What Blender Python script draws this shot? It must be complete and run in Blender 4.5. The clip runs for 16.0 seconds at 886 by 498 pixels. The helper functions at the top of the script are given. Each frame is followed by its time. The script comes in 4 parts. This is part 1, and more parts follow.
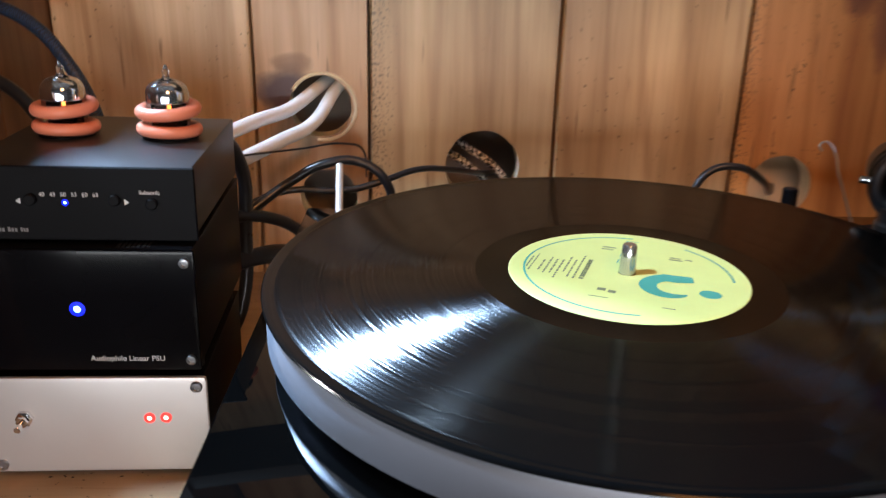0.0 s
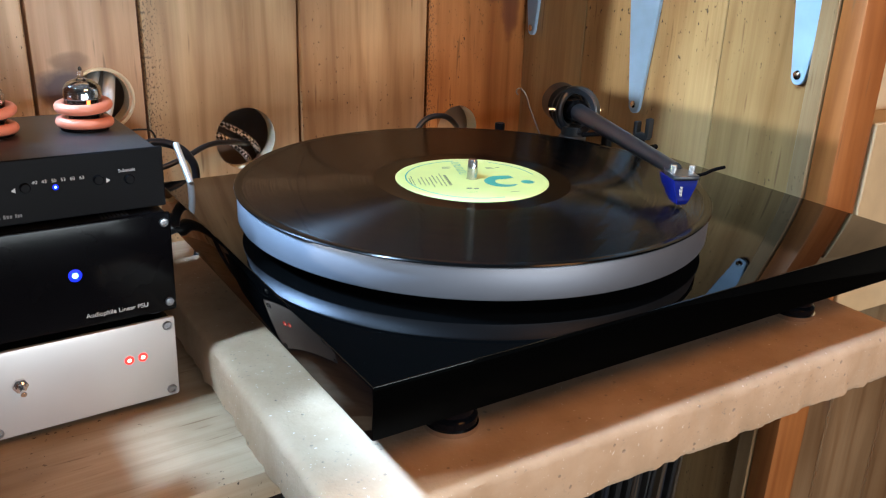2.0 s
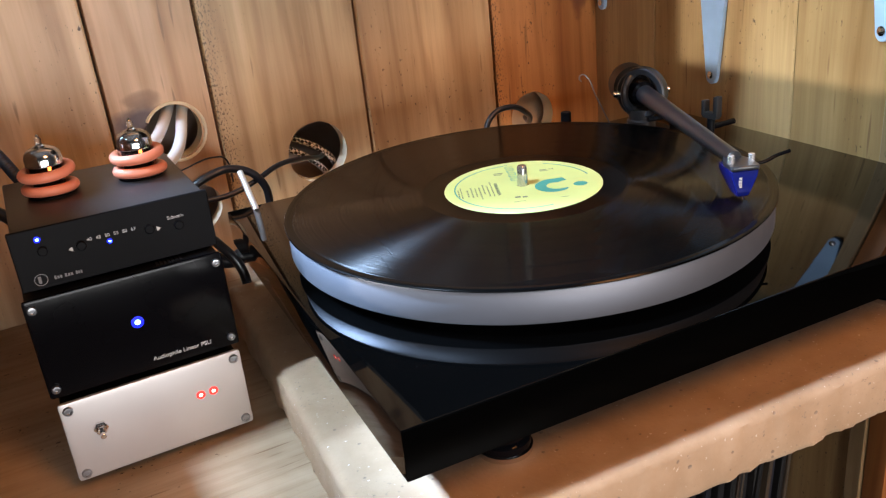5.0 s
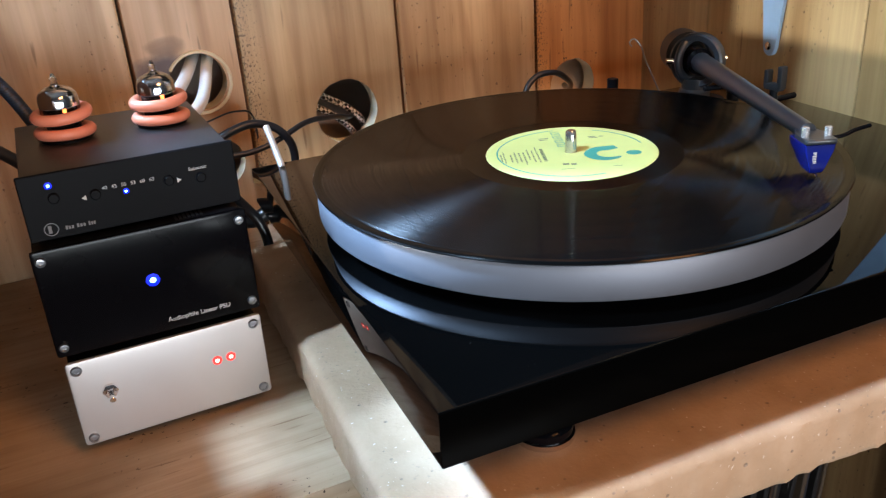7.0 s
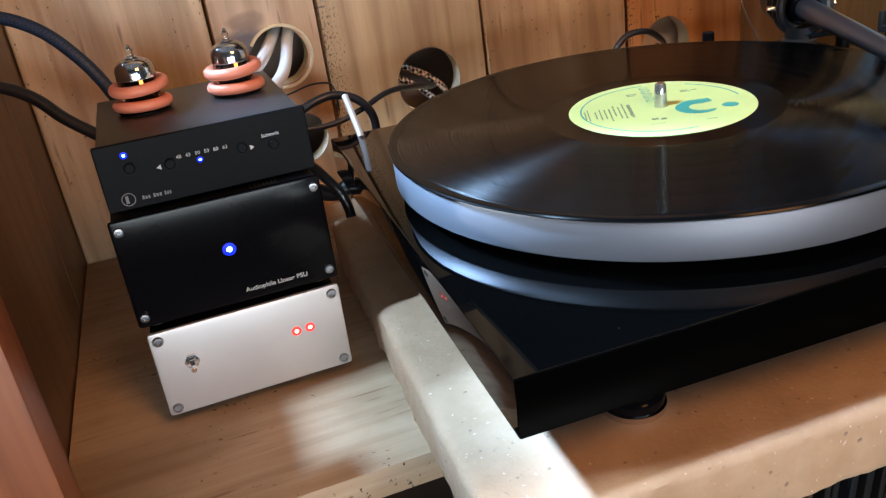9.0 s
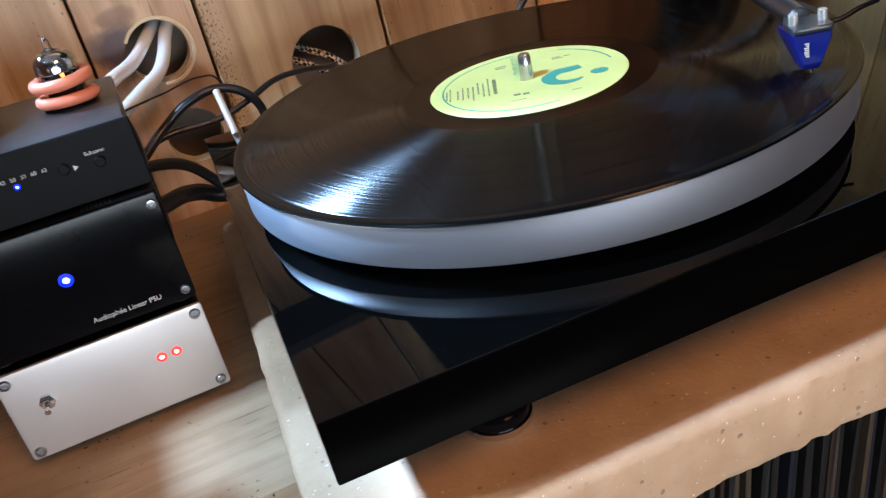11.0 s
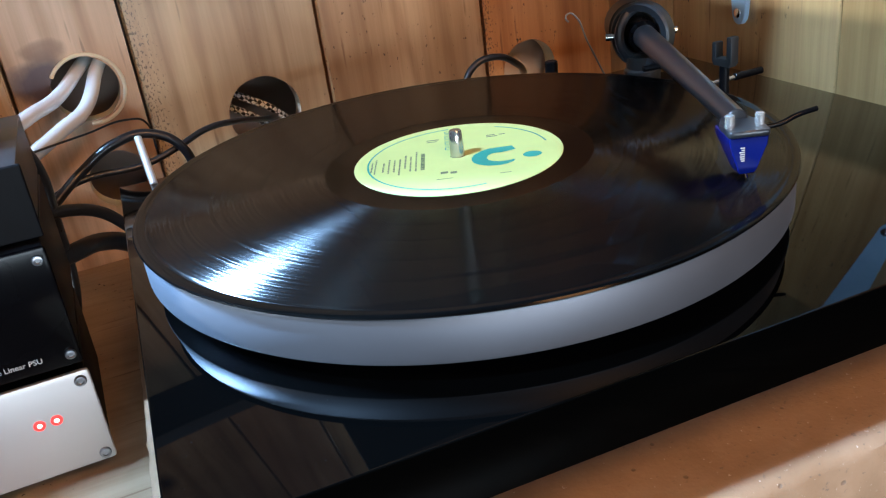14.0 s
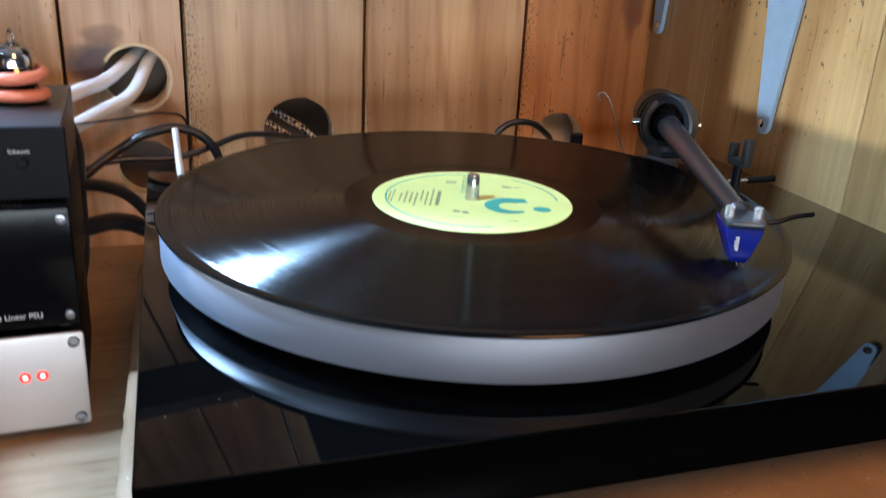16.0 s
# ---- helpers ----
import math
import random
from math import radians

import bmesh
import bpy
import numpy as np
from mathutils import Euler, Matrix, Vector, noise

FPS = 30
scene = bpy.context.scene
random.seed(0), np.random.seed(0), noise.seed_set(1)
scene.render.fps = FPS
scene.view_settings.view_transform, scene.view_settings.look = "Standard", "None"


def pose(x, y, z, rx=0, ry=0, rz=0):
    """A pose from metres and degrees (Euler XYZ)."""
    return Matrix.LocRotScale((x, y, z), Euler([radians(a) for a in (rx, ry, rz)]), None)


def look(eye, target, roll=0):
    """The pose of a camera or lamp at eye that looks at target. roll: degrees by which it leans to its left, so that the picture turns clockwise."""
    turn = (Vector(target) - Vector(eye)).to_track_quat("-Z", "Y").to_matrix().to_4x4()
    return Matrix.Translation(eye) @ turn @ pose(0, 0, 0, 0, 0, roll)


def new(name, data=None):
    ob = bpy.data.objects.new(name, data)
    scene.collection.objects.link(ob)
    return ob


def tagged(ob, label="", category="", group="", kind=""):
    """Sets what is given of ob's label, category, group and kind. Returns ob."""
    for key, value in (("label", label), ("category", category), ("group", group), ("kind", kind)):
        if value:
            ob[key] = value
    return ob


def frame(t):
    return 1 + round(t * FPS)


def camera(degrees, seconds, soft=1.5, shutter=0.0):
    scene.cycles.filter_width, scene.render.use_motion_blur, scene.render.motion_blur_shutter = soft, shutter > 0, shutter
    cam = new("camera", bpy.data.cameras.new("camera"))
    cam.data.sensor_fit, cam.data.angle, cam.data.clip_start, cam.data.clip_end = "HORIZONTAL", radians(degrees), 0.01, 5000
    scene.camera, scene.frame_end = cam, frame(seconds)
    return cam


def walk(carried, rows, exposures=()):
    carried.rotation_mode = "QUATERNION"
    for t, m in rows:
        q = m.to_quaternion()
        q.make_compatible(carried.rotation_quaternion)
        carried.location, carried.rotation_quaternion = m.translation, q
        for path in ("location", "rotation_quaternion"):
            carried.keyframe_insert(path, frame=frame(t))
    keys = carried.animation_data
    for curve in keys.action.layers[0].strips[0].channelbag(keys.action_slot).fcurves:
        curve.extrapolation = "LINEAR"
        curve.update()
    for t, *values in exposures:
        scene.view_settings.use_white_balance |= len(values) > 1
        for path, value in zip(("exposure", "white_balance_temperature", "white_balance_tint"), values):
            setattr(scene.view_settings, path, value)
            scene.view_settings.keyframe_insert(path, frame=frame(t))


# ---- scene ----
cam = camera(56.13, 16.0, soft=1.2, shutter=0.4)
ROWS = [
    (0, -0.0955, -0.3204, 0.2304, 69.52, -1.28, -2.67),
    (0.5, -0.1676, -0.3825, 0.2420, 72.41, -2.20, -13.78),
    (1, -0.2390, -0.4076, 0.2372, 72.57, -1.52, -22.89),
    (1.5, -0.2847, -0.4210, 0.2437, 71.37, -2.12, -32.20),
    (2, -0.3117, -0.4198, 0.2492, 69.16, -2.03, -33.94),
    (2.5, -0.3122, -0.4258, 0.2553, 68.69, -1.26, -33.20),
    (3, -0.3146, -0.4404, 0.2667, 68.83, 0.78, -31.40),
    (3.2, -0.3153, -0.4413, 0.2698, 69.32, 1.28, -29.87),
    (5.3, -0.2504, -0.4264, 0.2713, 66.68, 6.49, -27.59),
    (5.5, -0.2439, -0.4245, 0.2696, 66.33, 6.93, -27.74),
    (6, -0.2339, -0.4043, 0.2520, 65.56, 6.47, -28.57),
    (6.5, -0.2461, -0.3938, 0.2474, 65.98, 4.13, -27.58),
    (7, -0.2599, -0.3936, 0.2550, 65.49, 3.78, -25.52),
    (7.5, -0.2606, -0.3916, 0.2536, 65.71, 3.66, -23.88),
    (8, -0.2573, -0.3836, 0.2492, 65.83, 4.00, -22.57),
    (8.2, -0.2564, -0.3828, 0.2461, 65.77, 4.40, -21.85),
    (10.3, -0.2016, -0.3852, 0.2349, 62.50, 11.43, -19.20),
    (10.5, -0.1909, -0.3808, 0.2369, 62.02, 11.96, -20.98),
    (11, -0.1717, -0.3695, 0.2291, 61.63, 12.10, -22.72),
    (11.5, -0.1616, -0.3602, 0.2243, 61.05, 11.89, -23.34),
    (12, -0.1558, -0.3478, 0.2325, 63.29, 10.84, -23.81),
    (12.5, -0.1483, -0.3455, 0.2295, 64.04, 9.04, -22.91),
    (13, -0.1410, -0.3434, 0.2260, 64.40, 7.65, -23.08),
    (13.5, -0.1404, -0.3461, 0.2269, 64.69, 7.24, -23.31),
    (14, -0.1441, -0.3493, 0.2285, 64.82, 7.11, -23.76),
    (14.5, -0.1455, -0.3543, 0.2318, 65.09, 6.50, -23.65),
    (15, -0.1433, -0.3540, 0.2438, 66.64, 5.56, -23.12),
    (15.5, -0.1535, -0.3657, 0.2439, 70.37, 2.65, -20.79),
    (16, -0.1508, -0.3690, 0.2237, 69.20, -2.82, -19.25),
]
walk(cam, [(t, pose(x, y, z, rx, ry, rz)) for t, x, y, z, rx, ry, rz in ROWS],
     [(0, -0.08, 6600, 7), (0.5, -0.2, 6550, 7), (2, -0.02, 6200, 2), (3.2, 0.0, 6250, 2), (5.3, 0.0, 6850, 10), (6.5, 0.0, 6400, 6), (8.2, -0.03, 6200, 4), (10.3, 0.0, 6100, 3), (12.5, -0.03, 5700, 3), (15.5, -0.06, 5550, -3), (16, 0.0, 5950, 3)])

# ---- light ----
world = bpy.data.worlds.new("world")
scene.world = world
world.use_nodes = True
wn = world.node_tree.nodes
wn["Background"].inputs[0].default_value = (0.55, 0.7, 1.0, 1)
wn["Background"].inputs[1].default_value = 0.012
scene.view_settings.exposure = 0.0


def area(name, eye, target, sx, sy, watts, colour):
    d = bpy.data.lights.new(name, "AREA")
    d.shape, d.size, d.size_y, d.energy, d.color = "RECTANGLE", sx, sy, watts, colour
    ob = new(name, d)
    ob.matrix_world = look(eye, target)
    return ob


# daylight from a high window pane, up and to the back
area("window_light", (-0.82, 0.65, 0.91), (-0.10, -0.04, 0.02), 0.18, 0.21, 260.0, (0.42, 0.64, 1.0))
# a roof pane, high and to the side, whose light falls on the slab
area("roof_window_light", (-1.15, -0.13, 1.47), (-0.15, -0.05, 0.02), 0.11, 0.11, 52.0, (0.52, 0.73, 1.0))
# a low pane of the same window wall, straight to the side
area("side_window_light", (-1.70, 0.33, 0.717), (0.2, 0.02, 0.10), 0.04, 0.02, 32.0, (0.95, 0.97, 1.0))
# an unseen wide fill, added off to the front to light upright faces
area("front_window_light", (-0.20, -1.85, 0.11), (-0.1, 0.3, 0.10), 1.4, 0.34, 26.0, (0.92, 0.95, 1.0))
# an unseen warm fill, added for the orange ambient light of the room
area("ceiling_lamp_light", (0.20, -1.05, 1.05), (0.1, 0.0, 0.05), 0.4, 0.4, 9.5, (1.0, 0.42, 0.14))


# ---- materials ----
def mat(name):
    m = bpy.data.materials.new(name)
    m.use_nodes = True
    nt = m.node_tree
    return m, nt, nt.nodes["Principled BSDF"]


def nd(nt, kind, **kw):
    n = nt.nodes.new(kind)
    for k, v in kw.items():
        n.inputs[k].default_value = v
    return n


def ramp(nt, stops):
    n = nt.nodes.new("ShaderNodeValToRGB")
    e = n.color_ramp.elements
    while len(e) < len(stops):
        e.new(0.5)
    for el, (p, c) in zip(e, stops):
        el.position, el.color = p, (*c, 1)
    return n


def coords(nt, scale=(1, 1, 1), rot=(0, 0, 0), shift=True):
    """Object coordinates, shifted by each object's own random number."""
    tc = nt.nodes.new("ShaderNodeTexCoord")
    mp = nt.nodes.new("ShaderNodeMapping")
    mp.inputs["Scale"].default_value = scale
    mp.inputs["Rotation"].default_value = rot
    src = tc.outputs["Object"]
    if shift:
        oi = nt.nodes.new("ShaderNodeObjectInfo")
        mul = nt.nodes.new("ShaderNodeVectorMath")
        mul.operation = "SCALE"
        mul.inputs[0].default_value = (3.1, 1.7, 4.3)
        nt.links.new(oi.outputs["Random"], mul.inputs["Scale"])
        add = nt.nodes.new("ShaderNodeVectorMath")
        nt.links.new(src, add.inputs[0])
        nt.links.new(mul.outputs[0], add.inputs[1])
        src = add.outputs[0]
    nt.links.new(src, mp.inputs["Vector"])
    return mp.outputs[0]


def mix(nt, a, b, fac, kind="MIX"):
    n = nt.nodes.new("ShaderNodeMix")
    n.data_type, n.blend_type = "RGBA", kind
    for s, v in ((n.inputs[0], fac), (n.inputs[6], a), (n.inputs[7], b)):
        if isinstance(v, (int, float)):
            s.default_value = v
        elif isinstance(v, tuple):
            s.default_value = (*v, 1)
        else:
            nt.links.new(v, s)
    return n.outputs[2]


def wood(name, dark, light, axis=2, rough=0.42, knots=True, specks=0.0, stain=(0.10, 0.05, 0.03), marks=(), band=None, grain=0.55, stretch=2.2, bands=0.75):
    """Pine: streaks along one axis, knots, fine pores."""
    m, nt, b = mat(name)
    L = nt.links.new
    s = [19.0, 19.0, 19.0]
    s[axis] = stretch
    v = coords(nt, s)
    warp = nd(nt, "ShaderNodeTexNoise", Scale=0.9, Detail=3.0, Roughness=0.5, Distortion=0.6)
    L(v, warp.inputs["Vector"])
    s2 = [150.0, 150.0, 150.0]
    s2[axis] = 5.0
    v2 = coords(nt, s2)
    fine = nd(nt, "ShaderNodeTexNoise", Scale=1.3, Detail=6.0, Roughness=0.65)
    L(v2, fine.inputs["Vector"])
    r1 = ramp(nt, [(0.30, dark), (0.50, tuple((a + c) / 2 for a, c in zip(dark, light))), (0.68, light)])
    L(warp.outputs[0], r1.inputs[0])
    r2 = ramp(nt, [(0.32, (0.80, 0.75, 0.69)), (0.60, (1.0, 1.0, 1.0))])
    L(fine.outputs[0], r2.inputs[0])
    col = mix(nt, r1.outputs[0], r2.outputs[0], 0.8, "MULTIPLY")
    blot = nd(nt, "ShaderNodeTexNoise", Scale=9.0, Detail=2.0)
    L(coords(nt, (1, 1, 1)), blot.inputs["Vector"])
    r3 = ramp(nt, [(0.38, (0.76, 0.70, 0.64)), (0.62, (1.0, 1.0, 1.0))])
    L(blot.outputs[0], r3.inputs[0])
    col = mix(nt, col, r3.outputs[0], 0.75, "MULTIPLY")
    wv = nt.nodes.new("ShaderNodeTexWave")
    wv.bands_direction = "XYZ"[(axis + 1) % 3] if axis != 2 else "DIAGONAL"
    wv.inputs["Scale"].default_value = 5.0
    wv.inputs["Distortion"].default_value = 5.0
    wv.inputs["Detail"].default_value = 3.0
    wv.inputs["Detail Scale"].default_value = 1.4
    s5 = [4.0, 4.0, 4.0]
    s5[axis] = 0.35
    L(coords(nt, s5), wv.inputs["Vector"])
    rw = ramp(nt, [(0.0, (0.66, 0.56, 0.46)), (0.22, (0.93, 0.90, 0.86)), (0.7, (1, 1, 1))])
    L(wv.outputs["Fac"], rw.inputs[0])
    col = mix(nt, col, rw.outputs[0], grain, "MULTIPLY")
    s6 = [24.0, 24.0, 24.0]
    s6[axis] = 0.7
    broad = nd(nt, "ShaderNodeTexNoise", Scale=1.0, Detail=2.0, Roughness=0.45)
    L(coords(nt, s6), broad.inputs["Vector"])
    r8 = ramp(nt, [(0.34, (0.70, 0.59, 0.47)), (0.48, (0.95, 0.92, 0.88)), (0.62, (1.0, 1.0, 1.0))])
    L(broad.outputs[0], r8.inputs[0])
    col = mix(nt, col, r8.outputs[0], bands, "MULTIPLY")
    # short dark dashes of resin along the grain
    s7 = [210.0, 210.0, 210.0]
    s7[axis] = 17.0
    dash = nd(nt, "ShaderNodeTexNoise", Scale=1.0, Detail=1.0)
    L(coords(nt, s7), dash.inputs["Vector"])
    r9 = ramp(nt, [(0.70, (0, 0, 0)), (0.77, (0.6, 0.6, 0.6))])
    L(dash.outputs[0], r9.inputs[0])
    col = mix(nt, col, (0.16, 0.085, 0.04), r9.outputs[0])
    if knots:
        s3 = [9.0, 9.0, 9.0]
        s3[axis] = 5.5
        vor = nd(nt, "ShaderNodeTexVoronoi", Scale=1.0)
        L(coords(nt, s3), vor.inputs["Vector"])
        r4 = ramp(nt, [(0.06, (1, 1, 1)), (0.17, (0, 0, 0))])
        L(vor.outputs["Distance"], r4.inputs[0])
        col = mix(nt, col, stain, r4.outputs[0])
    if specks:
        sp = nd(nt, "ShaderNodeTexNoise", Scale=330.0, Detail=2.0)
        L(coords(nt, (1, 1, 0.6)), sp.inputs["Vector"])
        r5 = ramp(nt, [(0.67, (0, 0, 0)), (0.73, (1, 1, 1))])
        L(sp.outputs[0], r5.inputs[0])
        zone = nd(nt, "ShaderNodeTexNoise", Scale=14.0, Detail=1.0)
        L(coords(nt, (1, 1, 0.35)), zone.inputs["Vector"])
        r6 = ramp(nt, [(0.46, (0, 0, 0)), (0.60, (1, 1, 1))])
        L(zone.outputs[0], r6.inputs[0])
        f = mix(nt, r5.outputs[0], r6.outputs[0], 1.0, "MULTIPLY")
        col = mix(nt, col, (0.06, 0.035, 0.02), f)
    oi = nt.nodes.new("ShaderNodeObjectInfo")
    col = mix(nt, col, oi.outputs["Color"], 1.0, "MULTIPLY")
    tc = nt.nodes.new("ShaderNodeTexCoord")
    wob = nd(nt, "ShaderNodeTexNoise", Scale=55.0, Detail=3.0)
    L(tc.outputs["Object"], wob.inputs["Vector"])
    for cx, cz, rx, rz, c, strength in marks:
        # an old knot with a soft ragged outline
        mp = nt.nodes.new("ShaderNodeMapping")
        mp.inputs["Location"].default_value = (-cx / rx, 0, -cz / rz)
        mp.inputs["Scale"].default_value = (1 / rx, 0, 1 / rz)
        L(tc.outputs["Object"], mp.inputs["Vector"])
        ln = nt.nodes.new("ShaderNodeVectorMath")
        ln.operation = "LENGTH"
        L(mp.outputs[0], ln.inputs[0])
        ad = nt.nodes.new("ShaderNodeMath")
        ad.operation = "MULTIPLY_ADD"
        L(wob.outputs[0], ad.inputs[0])
        ad.inputs[1].default_value = 0.9
        L(ln.outputs["Value"], ad.inputs[2])
        rm = ramp(nt, [(0.62, (strength,) * 3), (0.80, (strength * 0.75,) * 3), (1.0, (0, 0, 0))])
        mh = nt.nodes.new("ShaderNodeMath")
        mh.operation = "MULTIPLY"
        L(ad.outputs[0], mh.inputs[0])
        mh.inputs[1].default_value = 0.65
        L(mh.outputs[0], rm.inputs[0])
        col = mix(nt, col, c, rm.outputs[0])
    if band:
        # worm-eaten strip along one edge
        sep = nt.nodes.new("ShaderNodeSeparateXYZ")
        L(tc.outputs["Object"], sep.inputs[0])
        mrb = nd(nt, "ShaderNodeMapRange")
        mrb.inputs["From Min"].default_value, mrb.inputs["From Max"].default_value = band
        mrb.inputs["To Min"].default_value, mrb.inputs["To Max"].default_value = 0.16, -0.04
        L(sep.outputs[0], mrb.inputs["Value"])
        dots = nd(nt, "ShaderNodeTexNoise", Scale=640.0, Detail=3.0)
        mpb = nt.nodes.new("ShaderNodeMapping")
        mpb.inputs["Scale"].default_value = (1, 1, 0.55)
        L(tc.outputs["Object"], mpb.inputs["Vector"])
        L(mpb.outputs[0], dots.inputs["Vector"])
        sm = nt.nodes.new("ShaderNodeMath")
        L(dots.outputs[0], sm.inputs[0])
        L(mrb.outputs[0], sm.inputs[1])
        rb = ramp(nt, [(0.66, (0, 0, 0)), (0.72, (0.75, 0.75, 0.75))])
        L(sm.outputs[0], rb.inputs[0])
        col = mix(nt, col, (0.07, 0.04, 0.022), rb.outputs[0])
    L(col, b.inputs["Base Color"])
    b.inputs["Roughness"].default_value = rough
    bp = nd(nt, "ShaderNodeBump", Strength=0.25, Distance=0.0006)
    L(fine.outputs[0], bp.inputs["Height"])
    L(bp.outputs[0], b.inputs["Normal"])
    return m


def plain(name, colour, rough=0.5, metal=0.0, coat=0.0, grain=0.0, gscale=400.0, vary=0.12, spec=0.5):
    """A paint, plastic or metal with fine unevenness of tone and gloss."""
    m, nt, b = mat(name)
    L = nt.links.new
    v = coords(nt)
    n1 = nd(nt, "ShaderNodeTexNoise", Scale=28.0, Detail=4.0)
    L(v, n1.inputs["Vector"])
    r = ramp(nt, [(0.3, tuple(c * (1 - vary) for c in colour)), (0.7, tuple(min(1, c * (1 + vary)) for c in colour))])
    L(n1.outputs[0], r.inputs[0])
    L(r.outputs[0], b.inputs["Base Color"])
    b.inputs["Metallic"].default_value = metal
    mr = nd(nt, "ShaderNodeMapRange")
    mr.inputs["To Min"].default_value, mr.inputs["To Max"].default_value = rough * 0.93, rough * 1.07
    L(n1.outputs[0], mr.inputs["Value"])
    L(mr.outputs[0], b.inputs["Roughness"])
    b.inputs["Specular IOR Level"].default_value = spec
    b.inputs["Coat Weight"].default_value = coat
    b.inputs["Coat Roughness"].default_value = 0.04
    if grain:
        n2 = nd(nt, "ShaderNodeTexNoise", Scale=gscale, Detail=2.0)
        L(v, n2.inputs["Vector"])
        bp = nd(nt, "ShaderNodeBump", Strength=grain, Distance=0.0004)
        L(n2.outputs[0], bp.inputs["Height"])
        L(bp.outputs[0], b.inputs["Normal"])
    return m


def lamp(name, colour, strength):
    m, nt, b = mat(name)
    b.inputs["Base Color"].default_value = (*colour, 1)
    b.inputs["Emission Color"].default_value = (*colour, 1)
    b.inputs["Emission Strength"].default_value = strength
    return m


PD, PL = (0.52, 0.40, 0.275), (0.84, 0.71, 0.53)
PINE = wood("pine_board", PD, PL, specks=1.0)
PINE_KNOT = wood("pine_board_with_knot", PD, PL, marks=((-0.184, 0.120, 0.022, 0.020, (0.10, 0.068, 0.08), 0.95), (-0.178, 0.140, 0.018, 0.008, (0.26, 0.15, 0.09), 0.7), (-0.150, 0.075, 0.02, 0.03, (0.26, 0.14, 0.07), 0.6)))
PINE_WORM = wood("pine_board_worm_eaten", PD, PL, specks=0.6, band=(-0.119, -0.090))
PINE_RED = wood("red_pine_board", (0.46, 0.24, 0.10), (0.76, 0.46, 0.22), specks=1.0, marks=((0.232, 0.236, 0.034, 0.010, (0.16, 0.045, 0.020), 0.8), (0.252, 0.208, 0.020, 0.026, (0.13, 0.035, 0.016), 0.9), (0.276, 0.176, 0.013, 0.034, (0.15, 0.045, 0.022), 0.8)), band=(0.171, 0.190))
PINE_SIDE = wood("pine_side_board", (0.42, 0.30, 0.17), (0.66, 0.51, 0.33), grain=0.3, knots=False, specks=0.5)
POST = wood("orange_post_timber", (0.30, 0.105, 0.03), (0.50, 0.20, 0.06))
SHELF = wood("shelf_board", (0.38, 0.28, 0.185), (0.57, 0.44, 0.31), axis=0, rough=0.6, knots=False, specks=0.6, grain=0.12, stretch=14.0, bands=0.25)
ENDGRAIN = plain("sawn_end_grain", (0.86, 0.72, 0.52), 0.8, grain=0.5, gscale=900, vary=0.25)
# Upper shelf: the shade under it is put into this dark colour.
SHADE_BOARD = plain("shade_dark_board", (0.05, 0.036, 0.026), 0.7)
CAVITY = plain("pale_brown_board", (0.62, 0.46, 0.32), 0.9)
# Backdrop tone that stands in for the dim cavity behind the holes.
CAVITY_BACKDROP = plain("cavity_backdrop", (0.34, 0.26, 0.21), 0.9)


def lacquer():
    """Deep black gloss with a little settled dust."""
    m, nt, b = mat("black_piano_lacquer")
    L = nt.links.new
    v = coords(nt, shift=False)
    n = nd(nt, "ShaderNodeTexVoronoi", Scale=260.0)
    L(v, n.inputs["Vector"])
    z = nd(nt, "ShaderNodeTexNoise", Scale=24.0, Detail=3.0)
    L(v, z.inputs["Vector"])
    a = ramp(nt, [(0.025, (1, 1, 1)), (0.05, (0, 0, 0))])
    L(n.outputs["Distance"], a.inputs[0])
    k = ramp(nt, [(0.54, (0, 0, 0)), (0.64, (1, 1, 1))])
    L(z.outputs[0], k.inputs[0])
    f = mix(nt, a.outputs[0], k.outputs[0], 1.0, "MULTIPLY")
    geo = nt.nodes.new("ShaderNodeNewGeometry")
    sep = nt.nodes.new("ShaderNodeSeparateXYZ")
    L(geo.outputs["Normal"], sep.inputs[0])
    up = ramp(nt, [(0.5, (0, 0, 0)), (0.9, (1, 1, 1))])
    L(sep.outputs[2], up.inputs[0])
    f = mix(nt, f, up.outputs[0], 1.0, "MULTIPLY")
    L(mix(nt, (0.0006, 0.0006, 0.0006), (0.05, 0.05, 0.05), f), b.inputs["Base Color"])
    rr = mix(nt, (0.03, 0.03, 0.03), (0.7, 0.7, 0.7), f)
    L(rr, b.inputs["Roughness"])
    b.inputs["Specular IOR Level"].default_value = 0.23
    return m


LACQUER = lacquer()
BLACK = plain("black_anodised", (0.004, 0.004, 0.005), 0.42, grain=0.12, gscale=1500, spec=0.08)
SATIN = plain("satin_grey_black_sheet", (0.019, 0.018, 0.018), 0.36, grain=0.15, gscale=1800, spec=0.4)
GLOSSPLASTIC = plain("glossy_black_plastic", (0.003, 0.003, 0.004), 0.14, spec=0.12)
RUBBER = plain("black_rubber", (0.012, 0.012, 0.013), 0.55)
ALU = plain("brushed_aluminium", (0.55, 0.53, 0.53), 0.42, metal=0.55, grain=0.05, gscale=2500, vary=0.03)
RIM = plain("satin_platter_rim", (0.205, 0.21, 0.24), 0.52, metal=0.8, vary=0.03)
CHROME = plain("chrome", (0.75, 0.75, 0.77), 0.10, metal=1.0, vary=0.04)
BRIGHT = plain("bright_turned_steel", (0.52, 0.52, 0.52), 0.24, metal=0.9, vary=0.04)
PIN = plain("pale_steel_pin", (0.78, 0.78, 0.78), 0.3, metal=0.35, vary=0.04)
